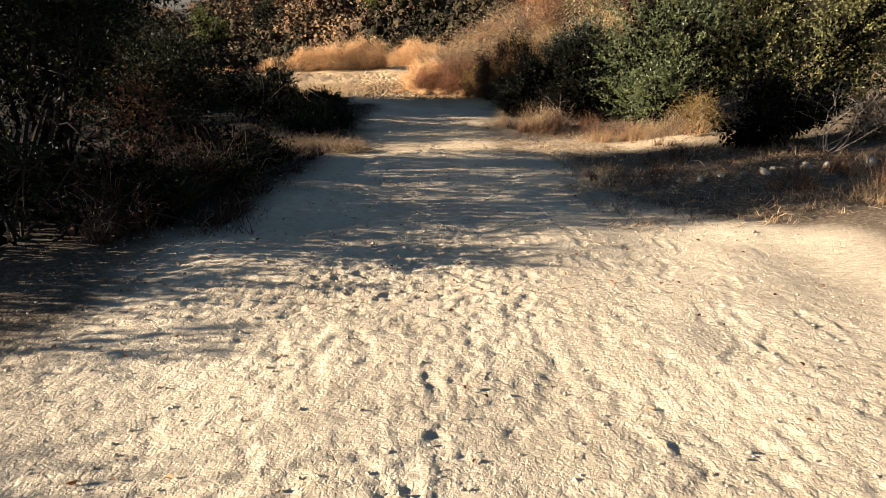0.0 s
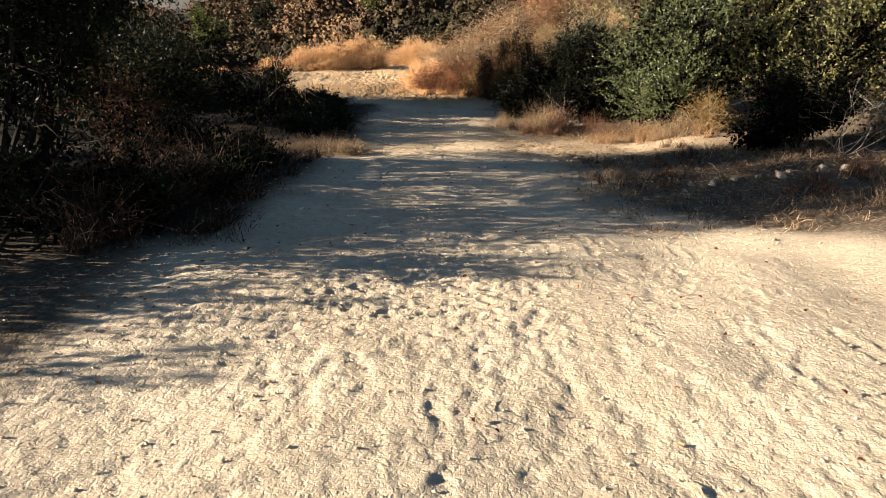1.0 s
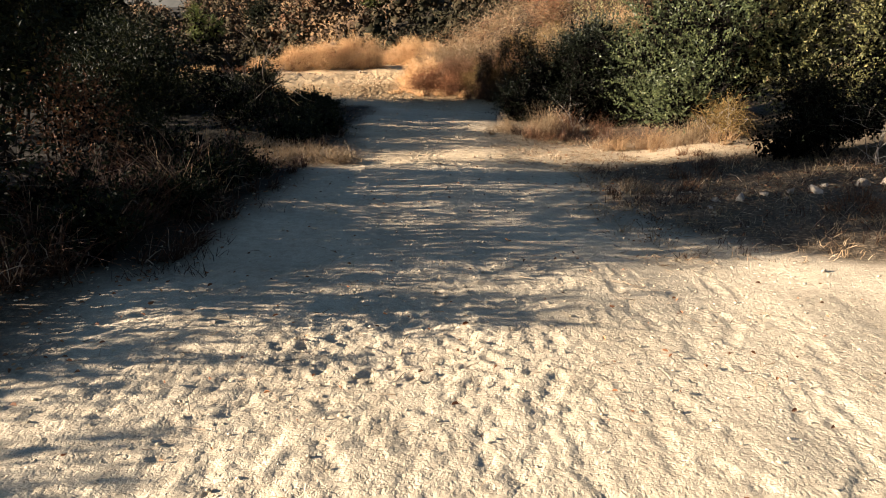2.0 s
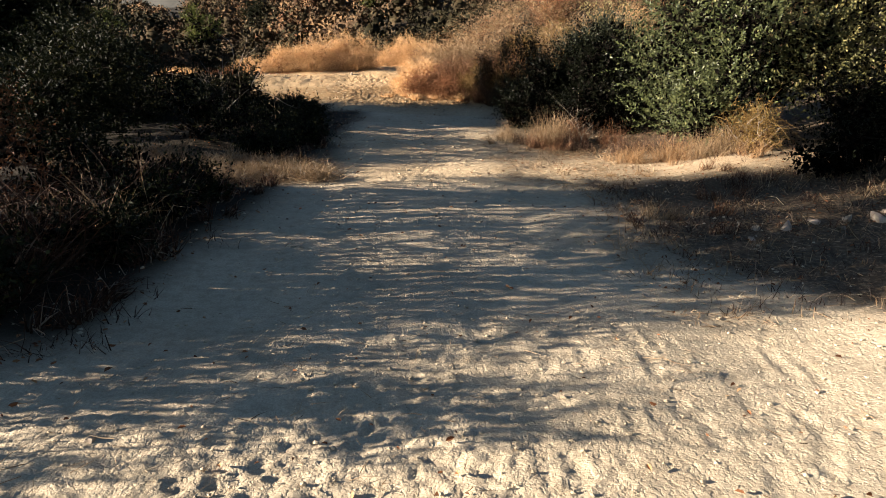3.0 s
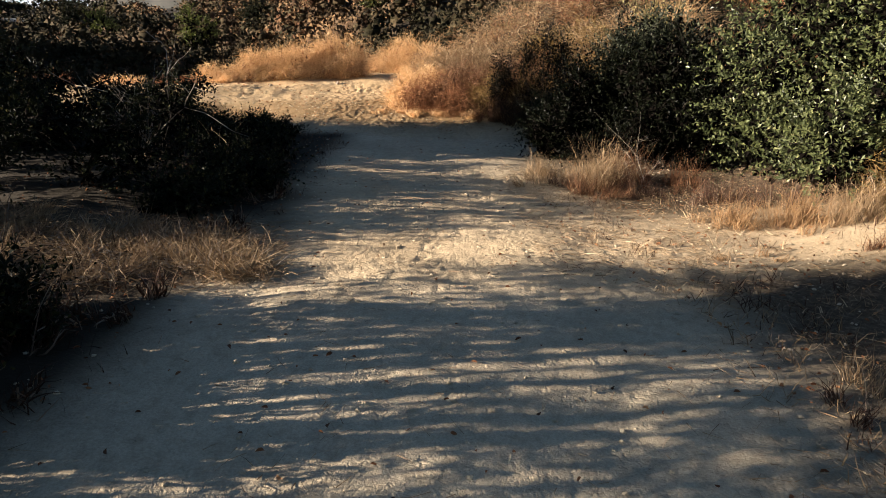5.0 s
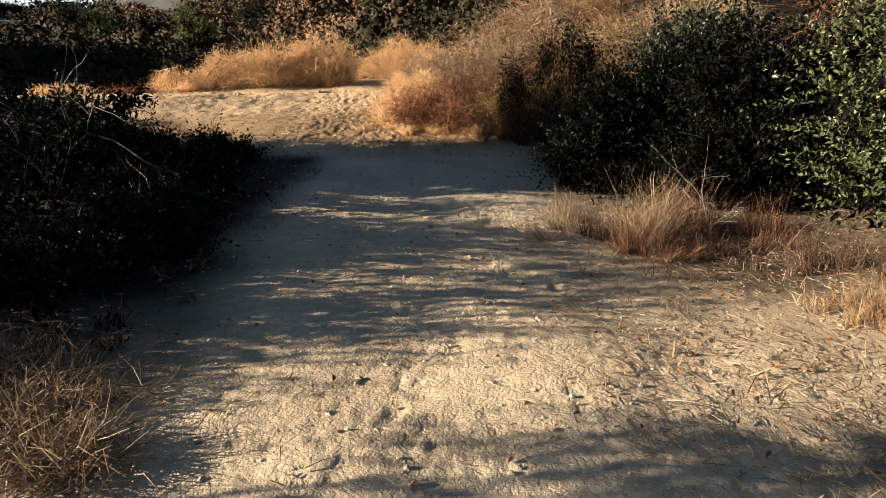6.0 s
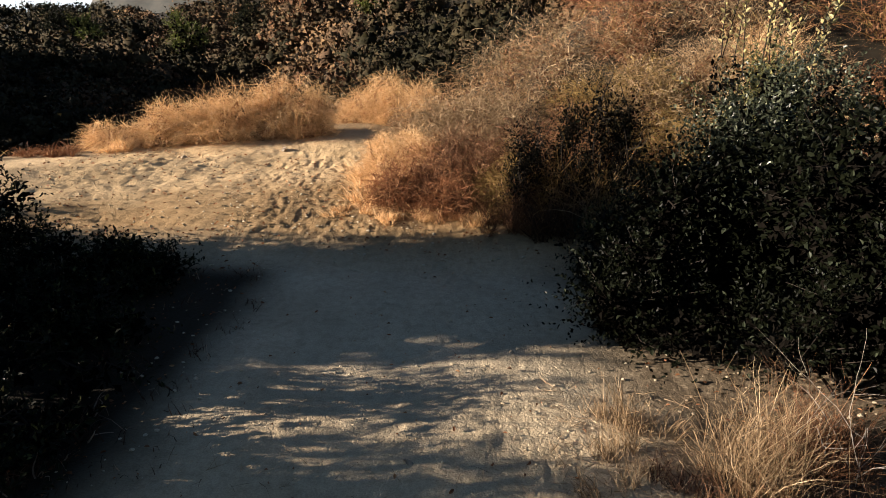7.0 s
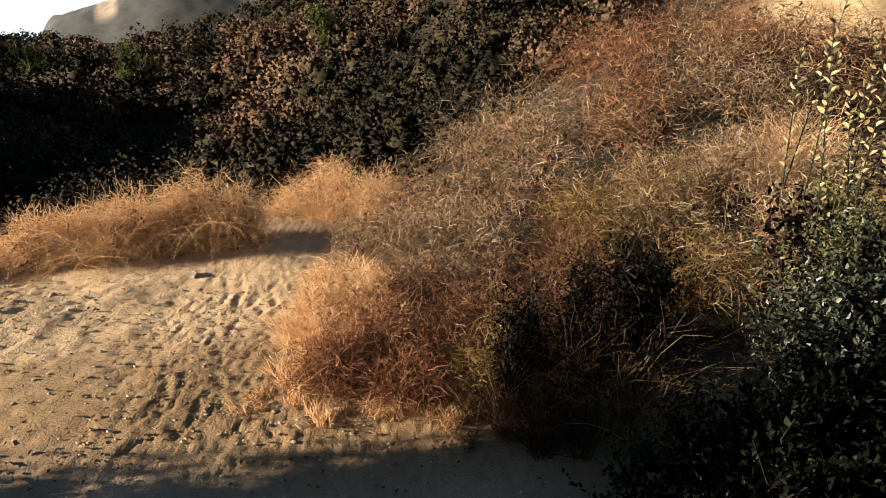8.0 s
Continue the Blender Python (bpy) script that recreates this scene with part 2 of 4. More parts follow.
def chaparral_build(nt, p):
    tint = nt.nodes.new("ShaderNodeAttribute")
    tint.attribute_name = "tint"
    col = ramp(nt, tint.outputs["Fac"], [(0.0, (0.012, 0.011, 0.005)), (0.25, (0.029, 0.024, 0.011)), (0.5, (0.048, 0.035, 0.018)), (0.72, (0.066, 0.043, 0.026)), (0.86, (0.105, 0.05, 0.026)), (1.0, (0.13, 0.08, 0.042))])
    col = mix(nt, 0.9, col, ramp(nt, noise_at(nt, 2.6, 6, 0.75), [(0.36, (0.4, 0.4, 0.4)), (0.52, (0.95, 0.95, 0.9)), (0.68, (1.5, 1.45, 1.4))]), "MULTIPLY")
    nt.links.new(col, p.inputs["Base Color"])
    p.inputs["Roughness"].default_value = 0.85
    p.inputs["Specular IOR Level"].default_value = 0.1


CHAPARRAL = material("chaparral", chaparral_build)
STRAW = dry("golden_straw", (0.3, 0.16, 0.07), (0.7, 0.46, 0.235), (0.88, 0.7, 0.45), 0.35)
GREYSTRAW = dry("grey_straw", (0.085, 0.058, 0.034), (0.27, 0.19, 0.112), (0.6, 0.47, 0.31))
RUSTSTEM = dry("rusty_stem", (0.07, 0.03, 0.015), (0.235, 0.105, 0.05), (0.48, 0.28, 0.145))
DUSKSTEM = dry("dusky_stem", (0.018, 0.010, 0.007), (0.065, 0.034, 0.02), (0.34, 0.21, 0.12))
BRUSHSTEM = dry("brown_brush_stem", (0.04, 0.02, 0.011), (0.14, 0.068, 0.035), (0.42, 0.25, 0.14))
TUFTSTEM = dry("tan_stem", (0.09, 0.05, 0.025), (0.3, 0.185, 0.095), (0.56, 0.4, 0.23))
OCHRESTEM = dry("ochre_stem", (0.07, 0.045, 0.014), (0.19, 0.125, 0.042), (0.36, 0.26, 0.11))
STONE = bark_like("pale_stone", (0.19, 0.15, 0.115), (0.42, 0.35, 0.27))


# ---------------------------------------------------------------- the ground
def gulley_edge(x):
    """Where the near ground breaks off into the gulley."""
    crest = 18.6 - 0.58 * np.clip(-2.2 - x, 0, 12)
    return crest + 1.1 + 1.6 * step(-3.2, -1.8, x) + 3.2 * step(-0.5, 3.5, x) + 3.0 * step(3.5, 10, x)


def plan_height(x, y):
    """The lie of the land, without its small relief."""
    x, y = np.asarray(x, float), np.asarray(y, float)
    near = -0.022 * x * step(4, 1.5, np.abs(x)) - 0.02
    # rise to the mound; its crest bends towards the south-west
    back = np.clip(-2.2 - x, 0, 12)
    base_y, crest_y = 15.2 - 0.2 * back, 18.6 - 0.58 * back
    rise = 0.06 * step(12.5, 15.4, y) + (0.62 + 0.015 * back) * np.clip((y - base_y) / np.maximum(crest_y - base_y, 0.8), 0, 1) ** 0.85
    left = 0.16 * step(-2.0, -3.6, x) * step(15.5, 13.0, y) + 0.35 * step(-5, -9, x) * step(14.5, 12, y)
    right = 0.16 * step(2.6, 4.6, x) + 0.5 * step(4.8, 8.0, x) + 1.6 * step(7, 16, x)
    brush = step(-0.9, 5.0, x) * step(16.8, 22.5, y) * 2.4 + 0.25 * step(19, 22, y) * step(-3, 1, x)
    h = near + rise + left + right * step(22, 14, y) + brush + 0.05 * fbm(x * 0.5, y * 0.5, 5, 3)
    # the gulley beyond the crest and the slopes across it
    edge = gulley_edge(x)
    drop = -9.0 * step(0.0, 13.0, y - edge)
    d = np.hypot(x * 0.8, y)
    ang = x / np.maximum(y, 5.0)
    slope = 0.143 + 0.24 * step(-0.41, 0.2, ang) + 0.07 * step(0.1, 0.6, ang)
    far = slope * np.clip(d - 36.0, 0, 105) + 0.10 * np.clip(d - 141, 0, 200) * step(-0.3, 0.1, ang)
    far = far + 0.085 * (1 - 0.55 * step(-0.3, -0.5, ang)) * np.clip(d - 36, 0, 60) * (1 - 0.8 * step(70, 120, d)) * fbm(x * 0.045, y * 0.045, 21, 4)
    # an added spur, out of view to the west, keeps low sun off the gulley's bottom
    shading_spur = 9.0 * step(-33, -52, x) * step(22, 36, y) * step(80, 58, y)
    return h + drop + far * step(24, 34, y) + shading_spur


def hz(x, y):
    return float(plan_height(x, y))


def spaced(a, b, near, growth):
    """Grid lines from a to b whose steps grow away from a."""
    out, s = [a], near
    while abs(out[-1] - a) < abs(b - a):
        out.append(out[-1] + math.copysign(s, b - a))
        s *= growth
    return out[1:]


def build_ground():
    rng = np.random.default_rng(3)
    xs = np.array(spaced(-4.6, -700, 0.04, 1.085)[::-1] + list(np.arange(-4.6, -2.2, 0.04)) + list(np.arange(-2.2, 2.4, 0.02)) + spaced(2.39, 700, 0.03, 1.075))
    ys = np.array(spaced(0.9, -300, 0.03, 1.15)[::-1] + list(np.arange(0.9, 4.6, 0.017)) + list(np.arange(4.6, 12.0, 0.035)) + list(np.arange(12.0, 15.0, 0.05))
                  + list(np.arange(15.0, 18.8, 0.038)) + spaced(18.77, 1500, 0.08, 1.09))
    X, Y = np.meshgrid(xs, ys)
    H = plan_height(X, Y)
    trail = step(3.6, 2.2, np.abs(X - 0.1)) * step(19.2, 18.2, Y) * step(-6, -1, Y)
    rough = np.clip(0.8 + 0.45 * fbm(X * 0.8, Y * 0.8, 40, 2), 0.35, 1.5) + 0.15 * step(15.2, 16.2, Y)
    rough = rough * (1 - 0.5 * step(0.2, 1.2, X) * step(2.2, 3.4, Y) * step(7, 5.5, Y)) * (1 - 0.35 * step(4.2, 5.2, Y) * step(14.5, 13.5, Y))
    wx, wy = X + 0.03 * vnoise(X * 9, Y * 9, 44), Y + 0.03 * vnoise(X * 9, Y * 9, 45)
    # a trodden crust: flat plates broken by small sharp pits at two sizes
    crumbs = 0.0012 * step(-0.05, 0.15, vnoise(wx * 10, wy * 9, 60)) - 0.006 * step(0.26, 0.44, vnoise(wx * 21, wy * 19, 61)) - 0.005 * step(0.26, 0.46, vnoise(wx * 31, wy * 29, 62))
    worn = step(-0.1, 0.5, vnoise(X * 1.3 + 3, Y * 1.1, 64))
    crumbs = crumbs - worn * 0.007 * step(0.42, 0.6, vnoise(wx * 23, wy * 20, 65))
    small = 0.003 * fbm(X * 4, Y * 4, 50, 2) + crumbs + 0.0018 * vnoise(X * 37, Y * 37, 63)
    mound = step(15.2, 16.0, Y) * step(19.2, 18.4, Y) * step(1.5, 0.5, X)
    H += mound * (0.004 * vnoise(wx * 9, wy * 9, 66) - 0.005 * step(0.15, 0.42, vnoise(wx * 12, wy * 13, 67)))
    H += small * rough * step(30, 19, Y) * step(12, 4, np.abs(X))
    pressed = np.zeros_like(H)
    # shoe prints pressed into the dust, each with a pushed-up rim
    for k in range(900):
        if k < 470:
            px, py = rng.normal(0.3, 1.1), rng.uniform(0.9, 15.8) if k > 220 else rng.uniform(0.9, 5.5)
        else:
            px, py = rng.uniform(-4.6, 0.6), rng.uniform(15.2, 18.4)
        turn = rng.normal(0, 0.35) + (math.pi if rng.random() < 0.4 else 0) + (rng.normal(0, 1) if k >= 470 else 0)
        i0, i1 = np.searchsorted(xs, [px - 0.24, px + 0.24])
        j0, j1 = np.searchsorted(ys, [py - 0.24, py + 0.24])
        if i1 - i0 < 3 or j1 - j0 < 3:
            continue
        gx, gy = X[j0:j1, i0:i1] - px, Y[j0:j1, i0:i1] - py
        u = gx * math.cos(turn) + gy * math.sin(turn)
        v = -gx * math.sin(turn) + gy * math.cos(turn)
        waist = 0.047 - 0.010 * np.exp(-((v + 0.02) / 0.05) ** 2)
        r = np.sqrt((u / waist) ** 2 + np.abs(v / 0.145) ** 3)
        deep = rng.uniform(0.002, 0.007) * (1.35 if k >= 470 else 1.0)
        tread = 0.25 * deep * np.sign(np.sin(v * 2 * np.pi / 0.042)) * (r < 0.9)
        pressed[j0:j1, i0:i1] += -deep * step(1.15, 0.8, r) + 0.45 * deep * np.exp(-((r - 1.3) / 0.22) ** 2) + tread
    H += 0.75 * np.clip(pressed, -0.009, 0.005)
    n, m = X.shape
    i, j = np.meshgrid(np.arange(n - 1), np.arange(m - 1), indexing="ij")
    F = np.stack([i * m + j, i * m + j + 1, (i + 1) * m + j + 1, (i + 1) * m + j], -1).reshape(-1, 4)
    me = mesh_of("ground", np.stack([X, Y, H], -1).reshape(-1, 3), F, GROUND, True)
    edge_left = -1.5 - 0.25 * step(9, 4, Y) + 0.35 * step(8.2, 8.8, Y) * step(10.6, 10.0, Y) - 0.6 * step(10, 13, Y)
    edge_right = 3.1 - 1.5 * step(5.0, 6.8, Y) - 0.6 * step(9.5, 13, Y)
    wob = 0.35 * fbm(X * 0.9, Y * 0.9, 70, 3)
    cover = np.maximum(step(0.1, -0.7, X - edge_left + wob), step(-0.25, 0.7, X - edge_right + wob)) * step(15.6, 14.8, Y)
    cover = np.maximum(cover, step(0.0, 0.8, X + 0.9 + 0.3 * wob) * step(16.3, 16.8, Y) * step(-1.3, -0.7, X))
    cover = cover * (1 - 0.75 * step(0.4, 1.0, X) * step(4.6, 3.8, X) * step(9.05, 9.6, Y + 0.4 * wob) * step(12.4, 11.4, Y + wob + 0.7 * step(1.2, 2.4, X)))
    # where dark soil and litter also take the painted shade of brush and bank
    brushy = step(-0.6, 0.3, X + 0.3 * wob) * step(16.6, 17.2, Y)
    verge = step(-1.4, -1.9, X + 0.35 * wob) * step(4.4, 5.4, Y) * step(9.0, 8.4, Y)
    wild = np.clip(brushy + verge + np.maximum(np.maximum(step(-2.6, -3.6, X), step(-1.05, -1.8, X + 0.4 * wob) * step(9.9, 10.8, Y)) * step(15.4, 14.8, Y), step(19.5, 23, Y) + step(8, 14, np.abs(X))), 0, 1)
    ang = X / np.maximum(Y, 5)
    ochre = step(0.41, 0.44, ang + 0.03 * vnoise(Y * 0.25, X * 0.25, 81)) * step(0.58, 0.55, ang) * step(48, 54, Y) * step(78, 72, Y)
    crest = 18.6 - 0.58 * np.clip(-2.2 - X, 0, 12)
    # clay thins towards the crest, and warm pale dirt paints the sunlight there
    clay = 0.12 * step(8.0, 10.0, Y) * step(15.8, 14.8, Y) + step(14.8, 16.0, Y) * (1 - 0.2 * step(-1.3, -0.3, Y - crest + wob))
    warm_pale = 0.35 * step(8.4, 9.4, Y) * step(13.5, 12.0, Y) + step(-1.5, -0.5, Y - crest + wob) * step(14.8, 16.0, Y) * step(1.6, 0.8, Y - crest)
    for nm, val in (("cover", cover), ("wild", wild), ("ochre", ochre), ("clay", clay), ("warm_pale", warm_pale)):
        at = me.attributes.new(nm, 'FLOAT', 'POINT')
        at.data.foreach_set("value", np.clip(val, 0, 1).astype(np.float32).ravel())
    return tagged(new("ground", me), "pale trampled dirt trail running out into dry brushy hills", "ground", kind="structure")


build_ground()


def far_hill():
    """The grey-green hill beyond the ridge, with one bare pale slope."""
    ang, y = np.meshgrid(np.linspace(-0.62, 0.1, 150), np.linspace(330, 470, 40))
    x = ang * y
    up = step(330, 450, y) * (12 + 36 * step(-0.56, -0.49, ang) + 24 * step(-0.49, -0.33, ang) + 5 * fbm(ang * 9, y * 0.02, 31, 4))
    me_v = np.stack([x, y, up - 12], -1).reshape(-1, 3)
    n, m = ang.shape
    i, j = np.meshgrid(np.arange(n - 1), np.arange(m - 1), indexing="ij")
    me = mesh_of("far_hill", me_v, np.stack([i * m + j, i * m + j + 1, (i + 1) * m + j + 1, (i + 1) * m + j], -1).reshape(-1, 4), FAR_HILL, True)
    bare = step(-0.438, -0.432, ang + 0.006 * vnoise(y * 0.06, ang * 40, 82)) * step(-0.402, -0.408, ang + 0.004 * vnoise(y * 0.05, ang * 30, 83)) * step(402, 412, y)
    at = me.attributes.new("bare", 'FLOAT', 'POINT')
    at.data.foreach_set("value", bare.astype(np.float32).ravel())
    tagged(new("far_hill", me), "distant grey green hill with one bare pale slope", "hill", kind="structure")


far_hill()


def sky_backdrop():
    """The white haze of the sky low over the far hill."""
    me = mesh_of("sky_backdrop", [(-900, 1000, -60), (-180, 1000, -60), (-180, 1000, 260), (-900, 1000, 260)], np.array([[0, 1, 2, 3]]), material("sky_haze", haze_build))
    tagged(new("sky_backdrop", me), "white hazy sky low over distant hills", "sky", kind="structure")


def haze_build(nt, p):
    em = node(nt, "Emission", Color=(0.86, 0.93, 1.0, 1.0), Strength=0.42)
    nt.links.new(em.outputs[0], nt.nodes["Material Output"].inputs["Surface"])


sky_backdrop()


# ---------------------------------------------------------------- kinds of plants
def shrub(name, x, y, rx, ry, h, shoots, leaf, leaf_mat, label, category, seed, wood=BARK, low=0.12, shoot=0.38, leaves_per=13, width=0.5, spiky=0.3, lobes=9, group="", straggle=0.06, plain=False, gap=-0.6, sprigs=0, fill=0):
    """A leafy shrub: limbs from one foot to the lobes of an uneven crown, each lobe set with leafy shoots."""
    rng = np.random.default_rng(seed)
    z0 = hz(x, y)
    top = thing(name, (x, y, z0), label, category, group)
    a = rng.uniform(0, 2 * np.pi, lobes)
    up = rng.permutation(np.linspace(0.12, 0.78, lobes))
    rad = np.where(up < 0.4, rng.uniform(0.45, 0.78, lobes), np.sqrt(rng.uniform(0.02, 0.6, lobes)))
    cz = h * (low + (1 - low) * up)
    centre = np.stack([rx * rad * np.cos(a), ry * rad * np.sin(a), cz], 1)
    size = rng.uniform(0.28, 0.46, (lobes, 1)) * np.array([rx, ry, h * 0.62])
    size[:, 2] = np.minimum(size[:, 2], np.minimum(h - cz, cz + 0.1 * h))
    wood_soup, leaf_soup = Soup(), Soup()
    for c in centre:
        root = np.array([rng.normal(0, 0.08 * rx), rng.normal(0, 0.08 * ry), -0.06])
        bow = (root + c) / 2 + rng.normal(size=3) * 0.12 * h
        t = np.linspace(0, 1, 7)[:, None]
        add_tube(wood_soup, (1 - t) ** 2 * root + 2 * t * (1 - t) * bow + t * t * c, 0.009 * h + 0.006, 0.005, 6)
    which = rng.integers(0, lobes, shoots)
    d = unit(rng.normal(size=(shoots, 3)) + [0, 0, 0.25])
    r = rng.uniform(0.5, 1.0, (shoots, 1))
    knob = vnoise(d[:, 0] * 2.4 + 7 * which, d[:, 1] * 2.4 + 2.4 * d[:, 2], seed + 3)[:, None]
    start = centre[which] + d * r * size[which] * (0.88 + 0.38 * knob)
    lift = fbm(start[:, 0] * 2.6 + seed, start[:, 1] * 2.6 + start[:, 2] * 2.1, seed, 2)
    keep = (lift > gap) & (start[:, 2] > 0.04 + low * h * 0.4)
    start, d, which = start[keep], d[keep], which[keep]
    n = len(start)
    way = unit(d * [1, 1, 0.7] + [0, 0, spiky] + rng.normal(size=(n, 3)) * 0.35)
    long_ = shoot * rng.uniform(0.5, 1.25, n) * (1 + 0.9 * (rng.random(n) < straggle))
    # side limbs to some of the shoots
    for k in rng.choice(n, min(n, 70), replace=False):
        c = centre[which[k]]
        mid = (c + start[k]) / 2 + rng.normal(size=3) * 0.05
        add_tube(wood_soup, [c, mid, start[k], start[k] + way[k] * long_[k] * 0.6], 0.008, 0.002, 4)
    # near-black filler that puts the crown's inner shade into its colour
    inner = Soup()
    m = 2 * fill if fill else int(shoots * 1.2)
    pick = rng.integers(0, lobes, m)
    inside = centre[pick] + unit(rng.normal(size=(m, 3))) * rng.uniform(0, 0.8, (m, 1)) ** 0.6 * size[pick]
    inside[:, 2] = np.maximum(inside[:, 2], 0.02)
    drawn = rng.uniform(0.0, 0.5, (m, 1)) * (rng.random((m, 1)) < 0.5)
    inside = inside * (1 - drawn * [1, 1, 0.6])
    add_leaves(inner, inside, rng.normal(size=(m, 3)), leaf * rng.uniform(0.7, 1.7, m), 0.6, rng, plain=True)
    tagged(part("inner_filler", inner.mesh(name + "_inner_filler", INNER_SHADE), top, "near-black filler standing in for shade inside the crown"), kind="stuff")
    for k in range(leaves_per):
        u = (k + rng.uniform(0, 1, n)) / leaves_per
        p = start + way * (long_ * u)[:, None]
        out = unit(np.cross(way, rng.normal(size=(n, 3)))) * 0.9 + way * 0.6 + [0, 0, 0.15]
        add_leaves(leaf_soup, p, out, leaf * rng.uniform(0.6, 1.15, n) * (1 - 0.35 * u), width, rng, plain=plain)
    for _ in range(sprigs):
        c = centre[rng.integers(0, lobes)]
        q = np.array([c[0] + rng.normal(0, 0.25) * rx, c[1] + rng.normal(0, 0.25) * ry, h * rng.uniform(0.7, 0.95)])
        aim = unit(np.array([rng.normal(0, 0.18), rng.normal(0, 0.18), 1.0]))
        reach = rng.uniform(0.75, 1.4)
        add_tube(wood_soup, [q, q + aim * reach * 0.5, q + aim * reach], 0.006, 0.002, 4)
        u = np.linspace(0.1, 1.0, 26)[:, None]
        turn = np.arange(26)[:, None] * 2.4
        out = np.concatenate([np.cos(turn), np.sin(turn), np.full((26, 1), 0.9)], 1)
        sprig = Soup()
        add_leaves(sprig, q + aim * reach * u, out, np.full(26, 0.062) * rng.uniform(0.8, 1.2, 26), 0.5, rng)
        part("shoot", sprig.mesh(name + "_shoot", LEAF_PALE), top, "pale yellow upright leafy shoot")
    tagged(part("framework", wood_soup.mesh(name + "_framework", wood), top), kind="stuff")
    part("crown", leaf_soup.mesh(name + "_crown", leaf_mat), top)
    return top


def grass_clump(name, x, y, rx, ry, h, count, mat, label, seed, category="dry grass", lean=0.55, bend=0.55, wide=0.006, group="", spread=0.34, wiggle=0.06, swept=0.25, sweep=0.25, slack=0.45, segments=5):
    """Arching dry stems from one patch of ground."""
    rng = np.random.default_rng(seed)
    a, r = rng.uniform(0, 2 * np.pi, count), np.sqrt(rng.uniform(0, 1, count))
    # stems stand in tufts
    tufts = rng.integers(0, max(4, count // 45), count)
    ta, tr = rng.uniform(0, 2 * np.pi, tufts.max() + 1), np.sqrt(rng.uniform(0, 1, tufts.max() + 1))
    bx = 0.8 * tr[tufts] * np.cos(ta[tufts]) + 0.2 * r * np.cos(a)
    by = 0.8 * tr[tufts] * np.sin(ta[tufts]) + 0.2 * r * np.sin(a)
    tall = rng.uniform(0.5, 1.1, tufts.max() + 1)[tufts]
    px, py = x + rx * bx, y + ry * by
    zz = plan_height(px, py)
    z0 = hz(x, y)
    rr = np.hypot(bx, by)
    dome = np.sqrt(np.clip(1.05 - rr * rr, 0.05, 1))
    base = np.stack([px - x, py - y, zz - z0 - 0.01], 1)
    tilt = rng.normal(size=(tufts.max() + 1, 3))[tufts] * [swept, swept, 0]
    way = np.stack([bx * lean, by * lean, np.full(count, 1.0)], 1) + rng.normal(size=(count, 3)) * [spread, spread, 0.2] + tilt
    length = h * rng.uniform(0.45, 1.0, count) * tall * (0.5 + 0.5 * dome)
    top = thing(name, (x, y, z0), label, category, group)
    wide_, droop = wide * rng.uniform(0.6, 1.5, count), bend * rng.uniform(slack, 1.15, count)
    for bunch in range(min(5, tufts.max() + 1)):
        own = tufts % 5 == bunch
        s = Soup()
        add_fibres(s, base[own], way[own], length[own], wide_[own], droop[own], rng, segments, wiggle, sweep)
        tagged(part("straw", s.mesh(name + "_straw", mat), top), kind="stuff")
    return top


